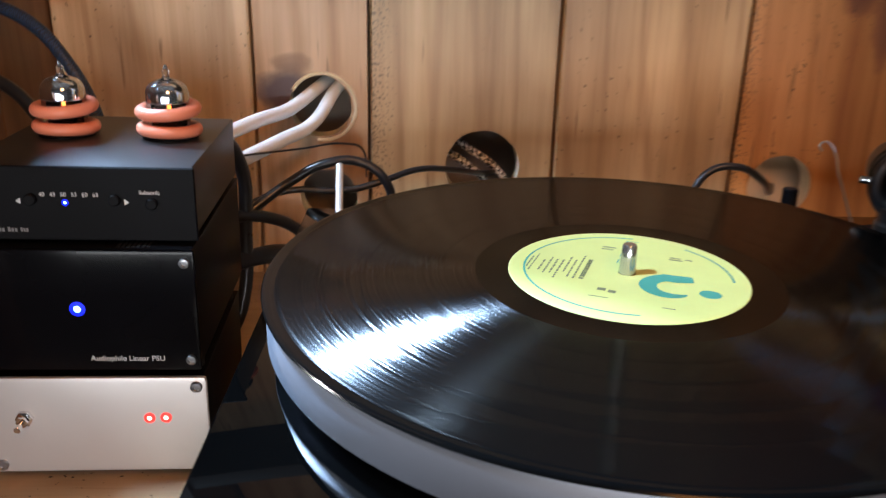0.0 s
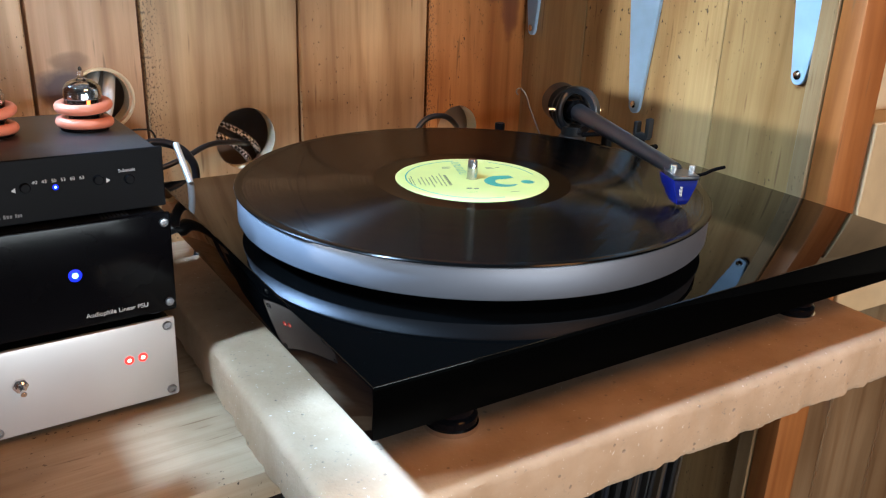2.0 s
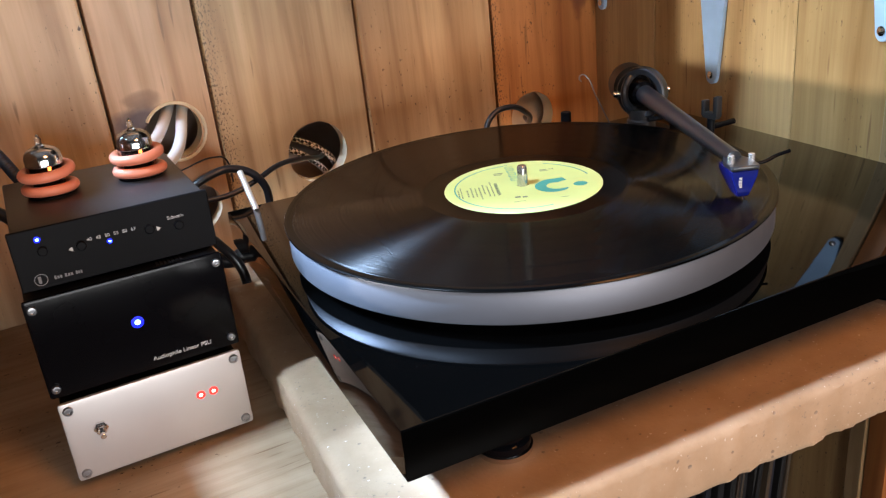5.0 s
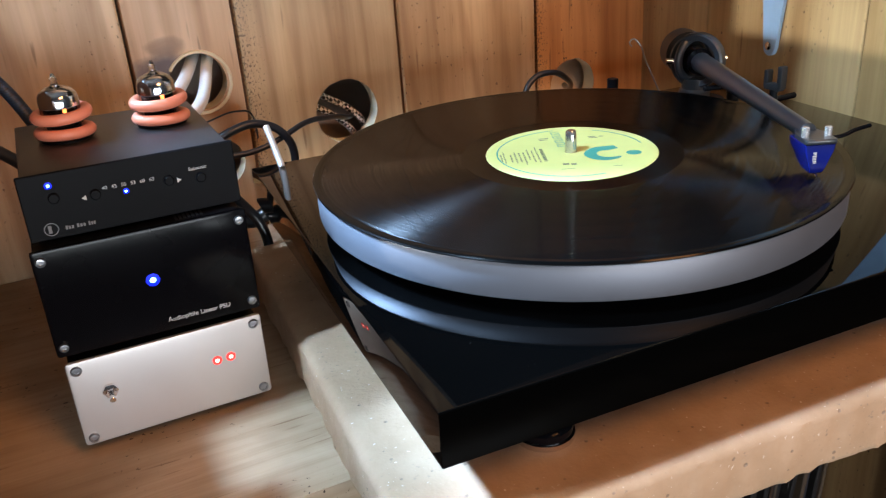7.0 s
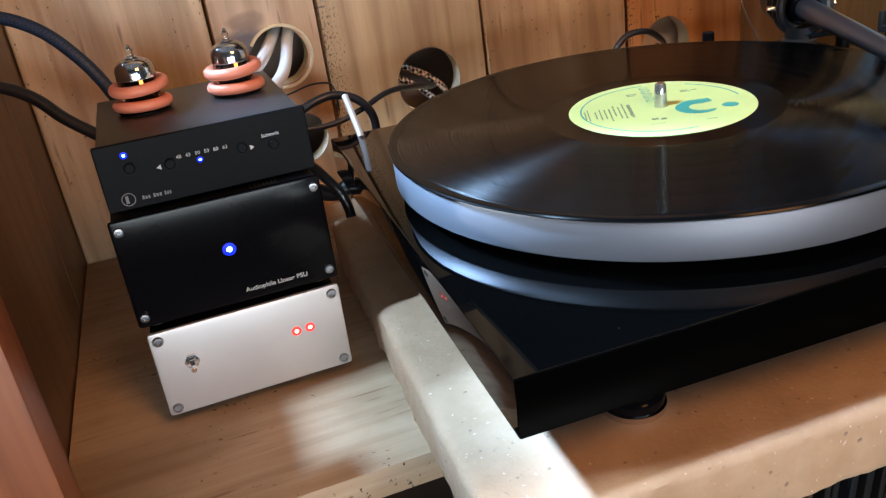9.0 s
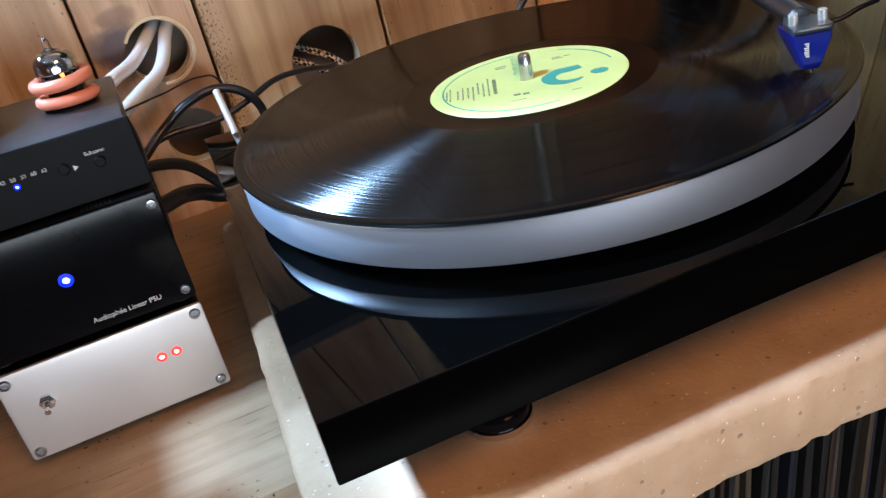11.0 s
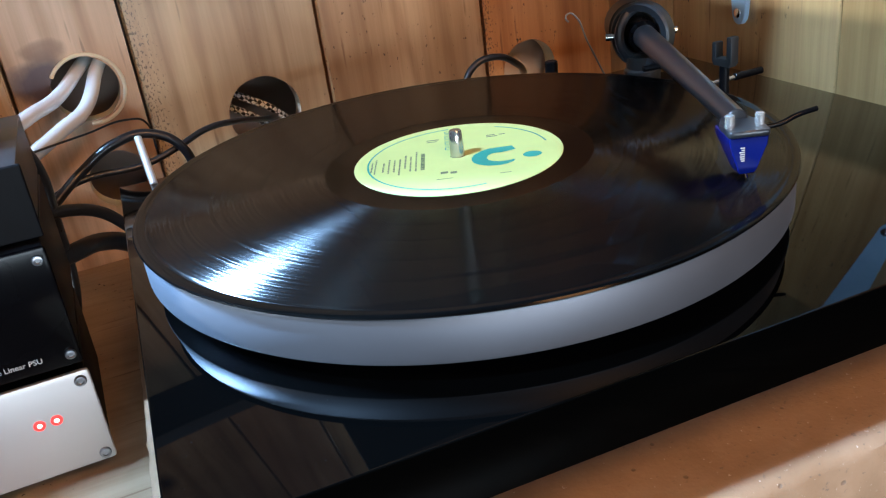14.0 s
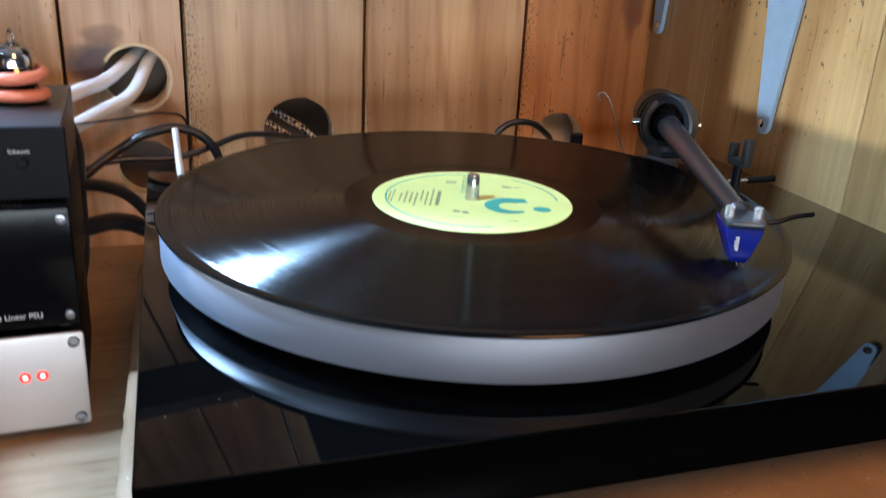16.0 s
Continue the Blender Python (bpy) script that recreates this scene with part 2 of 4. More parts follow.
STEEL = plain("dull_steel", (0.34, 0.34, 0.36), 0.30, metal=1.0)
STRAP = plain("blue_grey_galvanised", (0.36, 0.54, 0.77), 0.38, metal=0.1, grain=0.1, gscale=600)
SILICONE = plain("terracotta_silicone", (0.72, 0.23, 0.14), 0.42, vary=0.08)
WHITECABLE = plain("grey_white_cable", (0.82, 0.82, 0.82), 0.45, vary=0.08)
BLACKCABLE = plain("black_cable", (0.012, 0.013, 0.016), 0.28)
BLUE = plain("translucent_blue_plastic", (0.006, 0.012, 0.15), 0.18, coat=0.25)
CARBON = plain("dark_carbon_tube", (0.022, 0.025, 0.031), 0.30, coat=0.2)
GUNMETAL = plain("dark_gunmetal_paint", (0.020, 0.024, 0.031), 0.40, spec=0.5, grain=0.05, gscale=1500)
SCREW = plain("nickel_screw", (0.92, 0.91, 0.90), 0.22, metal=0.8, vary=0.03)
PRINT = plain("pale_print", (0.55, 0.55, 0.55), 0.6)
PRINT_DIM = plain("dim_grey_print", (0.16, 0.16, 0.17), 0.6)
TEAL = plain("teal_ink", (0.08, 0.42, 0.33), 0.6)
INK = plain("grey_green_ink", (0.22, 0.27, 0.13), 0.6)
LABEL = plain("yellow_green_paper", (0.78, 0.84, 0.30), 0.6, vary=0.05)
CARD = plain("brown_cardboard", (0.50, 0.36, 0.20), 0.8, grain=0.2, gscale=300)
PLASTER = plain("cream_plaster", (0.62, 0.50, 0.33), 0.85, grain=0.2, gscale=200)
ROOMWALL = plain("room_wall_paint", (0.10, 0.075, 0.055), 0.9)
BLUE_LED = lamp("blue_led", (0.16, 0.40, 1.0), 10.0)
# Ring materials: the bloom around each indicator, put into a glowing surface.
BLUE_HALO = lamp("blue_led_halo", (0.0, 0.012, 1.0), 1.1)
RED_LED = lamp("red_led", (1.0, 0.40, 0.34), 5.5)
RED_HALO = lamp("red_led_halo", (1.0, 0.035, 0.03), 1.3)
GLOW = lamp("heater_glow", (1.0, 0.25, 0.05), 5.0)


def concrete():
    m, nt, b = mat("pale_cast_concrete")
    L = nt.links.new
    v = coords(nt, shift=False)
    n1 = nd(nt, "ShaderNodeTexNoise", Scale=22.0, Detail=6.0, Roughness=0.6)
    L(v, n1.inputs["Vector"])
    r = ramp(nt, [(0.32, (0.42, 0.275, 0.165)), (0.66, (0.55, 0.38, 0.25))])
    L(n1.outputs[0], r.inputs[0])
    pit = nd(nt, "ShaderNodeTexNoise", Scale=420.0, Detail=3.0)
    L(v, pit.inputs["Vector"])
    zone = nd(nt, "ShaderNodeTexNoise", Scale=16.0, Detail=2.0)
    L(v, zone.inputs["Vector"])
    rz = ramp(nt, [(0.42, (0, 0, 0)), (0.62, (1, 1, 1))])
    L(zone.outputs[0], rz.inputs[0])
    r2 = ramp(nt, [(0.65, (0, 0, 0)), (0.72, (1, 1, 1))])
    L(pit.outputs[0], r2.inputs[0])
    f = mix(nt, r2.outputs[0], rz.outputs[0], 1.0, "MULTIPLY")
    col = mix(nt, r.outputs[0], (0.30, 0.22, 0.16), f)
    r3 = ramp(nt, [(0.24, (1, 1, 1)), (0.30, (0, 0, 0))])
    L(pit.outputs[0], r3.inputs[0])
    col = mix(nt, col, (0.78, 0.68, 0.58), r3.outputs[0])
    hole = nd(nt, "ShaderNodeTexVoronoi", Scale=140.0)
    L(v, hole.inputs["Vector"])
    pick = nt.nodes.new("ShaderNodeSeparateColor")
    L(hole.outputs["Color"], pick.inputs[0])
    size = nd(nt, "ShaderNodeMapRange")
    size.inputs["From Min"].default_value, size.inputs["From Max"].default_value = 0.42, 1.0
    size.inputs["To Min"].default_value, size.inputs["To Max"].default_value = 0.0, 0.20
    L(pick.outputs[0], size.inputs["Value"])
    deep = nt.nodes.new("ShaderNodeMath")
    deep.operation, deep.use_clamp = "SUBTRACT", True
    L(size.outputs[0], deep.inputs[0])
    L(hole.outputs["Distance"], deep.inputs[1])
    r7 = ramp(nt, [(0.0, (0, 0, 0)), (0.05, (1, 1, 1))])
    L(deep.outputs[0], r7.inputs[0])
    col = mix(nt, col, (0.26, 0.19, 0.14), mix(nt, (0, 0, 0), r7.outputs[0], 0.7))
    L(col, b.inputs["Base Color"])
    b.inputs["Roughness"].default_value = 0.85
    bp = nd(nt, "ShaderNodeBump", Strength=0.3, Distance=0.001)
    L(pit.outputs[0], bp.inputs["Height"])
    bq = nd(nt, "ShaderNodeBump", Strength=0.9, Distance=0.004)
    bq.invert = True
    L(deep.outputs[0], bq.inputs["Height"])
    L(bp.outputs[0], bq.inputs["Normal"])
    L(bq.outputs[0], b.inputs["Normal"])
    return m


CONCRETE = concrete()


def vinyl():
    """Pressed vinyl: two sets of groove walls that lean in and out along the radius, under a thin smooth skin."""
    m, nt, b1 = mat("grooved_black_vinyl")
    L = nt.links.new
    b2 = nt.nodes.new("ShaderNodeBsdfPrincipled")
    tc = nt.nodes.new("ShaderNodeTexCoord")
    flatten = nt.nodes.new("ShaderNodeVectorMath")
    flatten.operation = "MULTIPLY"
    flatten.inputs[1].default_value = (1, 1, 0)
    L(tc.outputs["Object"], flatten.inputs[0])
    ln = nt.nodes.new("ShaderNodeVectorMath")
    ln.operation = "LENGTH"
    L(flatten.outputs[0], ln.inputs[0])
    nrm = nt.nodes.new("ShaderNodeVectorMath")
    nrm.operation = "NORMALIZE"
    L(flatten.outputs[0], nrm.inputs[0])
    tw = nt.nodes.new("ShaderNodeVectorTransform")
    tw.vector_type, tw.convert_from, tw.convert_to = "VECTOR", "OBJECT", "WORLD"
    L(nrm.outputs[0], tw.inputs[0])
    band = nt.nodes.new("ShaderNodeTexNoise")
    band.noise_dimensions = "1D"
    band.inputs["Scale"].default_value = 1000.0
    band.inputs["Detail"].default_value = 5.0
    band.inputs["Roughness"].default_value = 0.7
    L(ln.outputs["Value"], band.inputs["W"])
    mr = nd(nt, "ShaderNodeMapRange")
    mr.inputs["From Min"].default_value, mr.inputs["From Max"].default_value = 0.3, 0.7
    mr.inputs["To Min"].default_value, mr.inputs["To Max"].default_value = 0.145, 0.215
    L(band.outputs[0], mr.inputs["Value"])
    tg = nt.nodes.new("ShaderNodeTangent")
    tg.direction_type, tg.axis = "RADIAL", "Z"
    # the groove also wavers a little sideways, each turn in its own way
    side_n = nt.nodes.new("ShaderNodeTexNoise")
    side_n.noise_dimensions = "1D"
    side_n.inputs["Scale"].default_value = 620.0
    side_n.inputs["Detail"].default_value = 4.0
    side_n.inputs["Roughness"].default_value = 0.75
    L(ln.outputs["Value"], side_n.inputs["W"])
    waver = nd(nt, "ShaderNodeMapRange")
    waver.inputs["From Min"].default_value, waver.inputs["From Max"].default_value = 0.25, 0.75
    waver.inputs["To Min"].default_value, waver.inputs["To Max"].default_value = -0.07, 0.07
    L(side_n.outputs[0], waver.inputs["Value"])
    along = nt.nodes.new("ShaderNodeVectorMath")
    along.operation = "CROSS_PRODUCT"
    along.inputs[0].default_value = (0, 0, 1)
    L(tw.outputs[0], along.inputs[1])
    base_n = nt.nodes.new("ShaderNodeVectorMath")
    base_n.operation = "MULTIPLY_ADD"
    L(along.outputs[0], base_n.inputs[0])
    L(waver.outputs[0], base_n.inputs[1])
    base_n.inputs[2].default_value = (0, 0, 1)
    for b, k, gloss in ((b1, 0.64, 0.25), (b2, -0.45, 0.02)):
        lean = nd(nt, "ShaderNodeMapRange")
        lean.inputs["From Min"].default_value, lean.inputs["From Max"].default_value = 0.25, 0.75
        lean.inputs["To Min"].default_value, lean.inputs["To Max"].default_value = k * 0.91, k * 1.09
        L(band.outputs[0], lean.inputs["Value"])
        sc = nt.nodes.new("ShaderNodeVectorMath")
        sc.operation = "MULTIPLY_ADD"
        L(tw.outputs[0], sc.inputs[0])
        L(lean.outputs[0], sc.inputs[1])
        L(base_n.outputs[0], sc.inputs[2])
        nz = nt.nodes.new("ShaderNodeVectorMath")
        nz.operation = "NORMALIZE"
        L(sc.outputs[0], nz.inputs[0])
        L(nz.outputs[0], b.inputs["Normal"])
        L(mr.outputs[0], b.inputs["Roughness"])
        L(tg.outputs[0], b.inputs["Tangent"])
        b.inputs["Base Color"].default_value = (0.0012, 0.0012, 0.0012, 1)
        b.inputs["Anisotropic"].default_value = 0.72
        b.inputs["Anisotropic Rotation"].default_value = 0.25
        b.inputs["Specular IOR Level"].default_value = gloss
        b.inputs["Coat Weight"].default_value = 0.15
        b.inputs["Coat Roughness"].default_value = 0.06
        geo = nt.nodes.new("ShaderNodeNewGeometry")
        L(geo.outputs["Normal"], b.inputs["Coat Normal"])
    mx = nt.nodes.new("ShaderNodeMixShader")
    L(b1.outputs[0], mx.inputs[1])
    L(b2.outputs[0], mx.inputs[2])
    out = [n for n in nt.nodes if n.type == "OUTPUT_MATERIAL"][0]
    L(mx.outputs[0], out.inputs["Surface"])
    return m


VINYL = vinyl()
VINYL_GLOSS = plain("smooth_black_vinyl", (0.0012, 0.0012, 0.0012), 0.16, spec=0.12)


def glass():
    m, nt, b = mat("thin_valve_glass")
    b.inputs["Transmission Weight"].default_value = 1.0
    b.inputs["Roughness"].default_value = 0.02
    b.inputs["IOR"].default_value = 1.45
    b.inputs["Base Color"].default_value = (0.9, 0.92, 0.95, 1)
    return m


GLASS = glass()


def braid(name, a, c, scale):
    m, nt, b = mat(name)
    ch = nd(nt, "ShaderNodeTexChecker", Scale=scale)
    ch.inputs["Color1"].default_value, ch.inputs["Color2"].default_value = (*a, 1), (*c, 1)
    nt.links.new(coords(nt, rot=(0.6, 0.5, 0.7), shift=False), ch.inputs["Vector"])
    nt.links.new(ch.outputs[0], b.inputs["Base Color"])
    b.inputs["Roughness"].default_value = 0.5
    return m


BRAID_BLUE = braid("blue_black_braid", (0.02, 0.05, 0.12), (0.01, 0.012, 0.016), 900.0)
BRAID_WHITE = braid("black_white_braid", (0.90, 0.90, 0.92), (0.012, 0.012, 0.014), 330.0)


# ---- mesh helpers ----
def smooth(me, angle=0.6):
    me.polygons.foreach_set("use_smooth", [True] * len(me.polygons))
    me.set_sharp_from_angle(angle=angle)


def mesh(bm, name, *mats):
    bmesh.ops.recalc_face_normals(bm, faces=bm.faces)
    me = bpy.data.meshes.new(name)
    bm.to_mesh(me)
    bm.free()
    for m in mats:
        me.materials.append(m)
    smooth(me)
    return me


def part(name, bm, material, parent, label=""):
    mats = material if isinstance(material, tuple) else (material,)
    ob = new(name, mesh(bm, name, *mats))
    ob.parent = parent
    if label:
        ob["label"] = label
    return ob


def thing(name, m, label, category, group="", kind=""):
    ob = new(name)
    ob.empty_display_size = 0.02
    ob.matrix_world = m
    return tagged(ob, label, category, group, kind)


def solid(name, bm, material, label, category, kind="", group="", colour=None, m=None):
    mats = material if isinstance(material, tuple) else (material,)
    ob = new(name, mesh(bm, name, *mats))
    if m is not None:
        ob.matrix_world = m
    if colour:
        ob.color = (*colour, 1)
    return tagged(ob, label, category, group, kind)


def bx(x0, x1, y0, y1, z0, z1, bevel=0.0, seg=2, bm=None, m=None):
    bm = bm or bmesh.new()
    mm = Matrix.Translation(((x0 + x1) / 2, (y0 + y1) / 2, (z0 + z1) / 2)) @ Matrix.Diagonal((x1 - x0, y1 - y0, z1 - z0, 1))
    g = bmesh.ops.create_cube(bm, size=1.0, matrix=(m @ mm) if m is not None else mm)
    if bevel:
        es = list({e for v in g["verts"] for e in v.link_edges})
        bmesh.ops.bevel(bm, geom=es, offset=bevel, segments=seg, profile=0.6, affect="EDGES")
    return bm


def lathe(profile, seg=48, bm=None, m=None, close=True):
    """A turned body about z from (radius, height) pairs."""
    bm = bm or bmesh.new()
    rings = []
    for r, z in profile:
        if r < 1e-6:
            rings.append([bm.verts.new((0, 0, z))])
        else:
            rings.append([bm.verts.new((r * math.cos(2 * math.pi * i / seg), r * math.sin(2 * math.pi * i / seg), z)) for i in range(seg)])
    for a, c in zip(rings, rings[1:]):
        for i in range(seg):
            j = (i + 1) % seg
            if len(a) == 1 and len(c) > 1:
                bm.faces.new((a[0], c[i], c[j]))
            elif len(c) == 1 and len(a) > 1:
                bm.faces.new((a[i], a[j], c[0]))
            elif len(a) > 1:
                bm.faces.new((a[i], a[j], c[j], c[i]))
    if m is not None:
        bmesh.ops.transform(bm, matrix=m, verts=[v for ring in rings for v in ring])
    return bm


def rod(a, c, r0, r1=None, seg=16, bm=None, bevel=0.0):
    """A round bar from a to c with slightly broken ends."""
    a, c = Vector(a), Vector(c)
    r1 = r0 if r1 is None else r1
    n = (c - a).length
    e = bevel or min(r0, r1) * 0.15
    q = (c - a).to_track_quat("Z", "Y").to_matrix().to_4x4()
    return lathe([(0, 0), (r0 - e, 0), (r0, e), (r1, n - e), (r1 - e, n), (0, n)], seg, bm, Matrix.Translation(a) @ q)


def ring(R, r, seg=40, sub=12, bm=None, m=None, sweep=360.0, rise=0.0):
    """A bent round bar: a ring, or an open turn that climbs by rise."""
    bm = bm or bmesh.new()
    n = seg if sweep >= 360 and not rise else seg + 1
    loops = []
    for i in range(n):
        a = radians(sweep) * i / seg
        loops.append([bm.verts.new(((R + r * math.cos(2 * math.pi * j / sub)) * math.cos(a), (R + r * math.cos(2 * math.pi * j / sub)) * math.sin(a), r * math.sin(2 * math.pi * j / sub) + rise * i / seg)) for j in range(sub)])
    for i in range(n if n == seg else n - 1):
        A, B = loops[i], loops[(i + 1) % n]
        for j in range(sub):
            bm.faces.new((A[j], B[j], B[(j + 1) % sub], A[(j + 1) % sub]))
    if n != seg:
        bm.faces.new(loops[0])
        bm.faces.new(loops[-1][::-1])
    if m is not None:
        bmesh.ops.transform(bm, matrix=m, verts=[v for lp in loops for v in lp])
    return bm


def cable(name, pts, r, material, label, category="cable", parent=None, group=""):
    cu = bpy.data.curves.new(name, "CURVE")
    cu.dimensions, cu.bevel_depth, cu.bevel_resolution, cu.use_fill_caps, cu.resolution_u = "3D", r, 4, True, 10
    sp = cu.splines.new("BEZIER")
    sp.bezier_points.add(len(pts) - 1)
    for b, p in zip(sp.bezier_points, pts):
        b.co = p
        b.handle_left_type = b.handle_right_type = "AUTO"
    cu.materials.append(material)
    ob = new(name, cu)
    if parent:
        ob.parent = parent
        ob["label"] = label
        return ob
    return tagged(ob, label, category, group)


def words(body, size, m, parent, material=None, name="lettering"):
    cu = bpy.data.curves.new(name, "FONT")
    cu.body, cu.size, cu.extrude = body, size, 0.00008
    cu.align_x = "LEFT"
    cu.materials.append(material or PRINT)
    ob = new(name, cu)
    ob.parent = parent
    ob.matrix_local = m
    return ob


FRONT = pose(0, 0, 0, 90, 0, 0)  # upright writing that faces -y


# ---- the cupboard ----
WALL_Y, SIDE_X, LEFT_X, SHELF_Z, SLAB_Z = 0.318, 0.2985, -0.352, -0.0285, 0.0085


def board_with_holes(x0, x1, z0, z1, depth, holes, bevel=0.0016):
    """A board standing in xz, its face at y 0, with round holes right through."""
    bm = bmesh.new()
    edges = []
    loops = [[(x0, z0), (x1, z0), (x1, z1), (x0, z1)]]
    for cx, cz, r in holes:
        loops.append([(cx + r * math.cos(2 * math.pi * i / 40), cz + r * (1 + 0.012 * math.sin(5 * i)) * math.sin(2 * math.pi * i / 40)) for i in range(40)])
    for lp in loops:
        vs = [bm.verts.new((x, 0, z)) for x, z in lp]
        edges += [bm.edges.new((vs[i], vs[(i + 1) % len(vs)])) for i in range(len(vs))]
    bmesh.ops.triangle_fill(bm, use_beauty=True, use_dissolve=False, edges=edges)
    inside = [f for f in bm.faces for cx, cz, r in holes if (f.calc_center_median().x - cx) ** 2 + (f.calc_center_median().z - cz) ** 2 < (r * 0.8) ** 2]
    bmesh.ops.delete(bm, geom=list(set(inside)), context="FACES_ONLY")
    g = bmesh.ops.extrude_face_region(bm, geom=list(bm.faces))
    bmesh.ops.translate(bm, vec=(0, depth, 0), verts=[v for v in g["geom"] if isinstance(v, bmesh.types.BMVert)])
    for f in bm.faces:
        f.normal_update()
        c = f.calc_center_median()
        if abs(f.normal.y) < 0.5 and any(abs(math.hypot(c.x - cx, c.z - cz) - r) < r * 0.15 for cx, cz, r in holes):
            f.material_index = 1
    outer = [e for e in bm.edges if all(abs(v.co.y) < 1e-6 for v in e.verts) and (all(abs(v.co.x - x0) < 1e-6 for v in e.verts) or all(abs(v.co.x - x1) < 1e-6 for v in e.verts))]
    bmesh.ops.bevel(bm, geom=outer, offset=bevel, segments=1, affect="EDGES")
    return bm


wall = thing("wall_back", pose(0, WALL_Y, 0), "knotty pine boards standing behind the record player", "wall", kind="structure")
GAP = 0.0022
# Tints give each board its tone; the left three also add missing light.
BACK = [
    (-0.352, -0.207, (), (1.12, 1.05, 0.95)),
    (-0.207, -0.120, ((-0.157, 0.108, 0.0238), (-0.152, 0.036, 0.0225)), (1.14, 1.0, 0.90)),
    (-0.120, 0.025, ((-0.031, 0.0615, 0.0292),), (1.10, 0.97, 0.76)),
    (0.025, 0.170, (), (1.0, 0.80, 0.60)),
    (0.170, 0.320, ((0.212, 0.047, 0.0262),), (1.0, 0.78, 0.58)),
]
for (x0, x1, holes, tint), wm in zip(BACK, (PINE, PINE_KNOT, PINE_WORM, PINE, PINE_RED)):
    ob = part("plank", board_with_holes(x0 + GAP / 2, x1 - GAP / 2, -0.40, 0.95, 0.018, holes), (wm, ENDGRAIN), wall)
    ob.color = (*tint, 1)
# Added backdrop that closes the holes from behind.
part("backing_sheet", bx(-0.352, 0.14, 0.07, 0.075, -0.40, 0.95), CAVITY_BACKDROP, wall)
part("backing_board", bx(0.142, 0.34, 0.030, 0.045, -0.40, 0.95), CAVITY, wall, "pale brown board behind a hole")

SIDE = pose(SIDE_X, WALL_Y, 0, 0, 0, -4.5)
side = thing("wall_right", SIDE, "pale pine side boards of the cupboard", "wall", kind="structure")
for y0, y1, tint in ((-0.105, 0.0, (0.95, 0.86, 0.66)), (-0.285, -0.105, (1.0, 0.87, 0.64)), (-0.3765, -0.285, (1.0, 0.89, 0.68)), (-0.3925, -0.377, (0.62, 0.58, 0.52))):
    ob = part("plank", bx(-0.008 if y0 < -0.39 else 0, 0.018, y0 + 0.0004, y1 - 0.0004, -0.40, 0.95, 0.0008, 1), PINE_SIDE, side)
    ob.color = (*tint, 1)

left = thing("wall_left", pose(LEFT_X, 0, 0), "pine side boards of the cupboard, tinted dark for shade", "wall", kind="structure")
# Unequal tops and the run past the back wall block and pass window light.
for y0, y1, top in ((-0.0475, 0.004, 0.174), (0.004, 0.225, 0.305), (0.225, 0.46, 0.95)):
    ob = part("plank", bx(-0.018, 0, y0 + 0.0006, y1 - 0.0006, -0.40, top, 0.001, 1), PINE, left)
    # The tint puts the shade on this side into the pine.
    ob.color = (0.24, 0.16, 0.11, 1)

post = solid("cupboard_post", bx(-0.006, 0.030, -0.4125, -0.3930, -0.60, 0.95, 0.002), POST, "orange-stained upright timber at the cupboard's edge", "post", colour=(1, 1, 1), m=SIDE)
post2 = solid("cupboard_post", bx(LEFT_X - 0.02, LEFT_X + 0.022, -0.075, -0.048, -0.60, 0.174, 0.002), POST, "orange-stained upright timber at the cupboard's edge", "post", colour=(0.9, 0.8, 0.8))

shelf = solid("shelf_board", bx(LEFT_X + 0.001, SIDE_X - 0.032, -0.056, WALL_Y - 0.001, SHELF_Z - 0.018, SHELF_Z, 0.0012), (SHELF,), "worn plywood shelf board under the stacked boxes", "shelf", kind="structure", colour=(1, 1, 1))



# Unseen shelf; its ledge darkens reflections and its outline lets window light past.
def shelf_with_ledge():
    bm = bx(-0.10, SIDE_X - 0.030, 0.045, WALL_Y - 0.001, 0.362, 0.382, 0.0012)
    return bx(LEFT_X + 0.001, -0.1004, 0.228, WALL_Y - 0.001, 0.362, 0.382, 0.0012, bm=bm)


upper = solid("upper_shelf", shelf_with_ledge(), SHADE_BOARD, "unseen shelf board above the straps, shade put into its dark colour", "shelf", kind="structure")


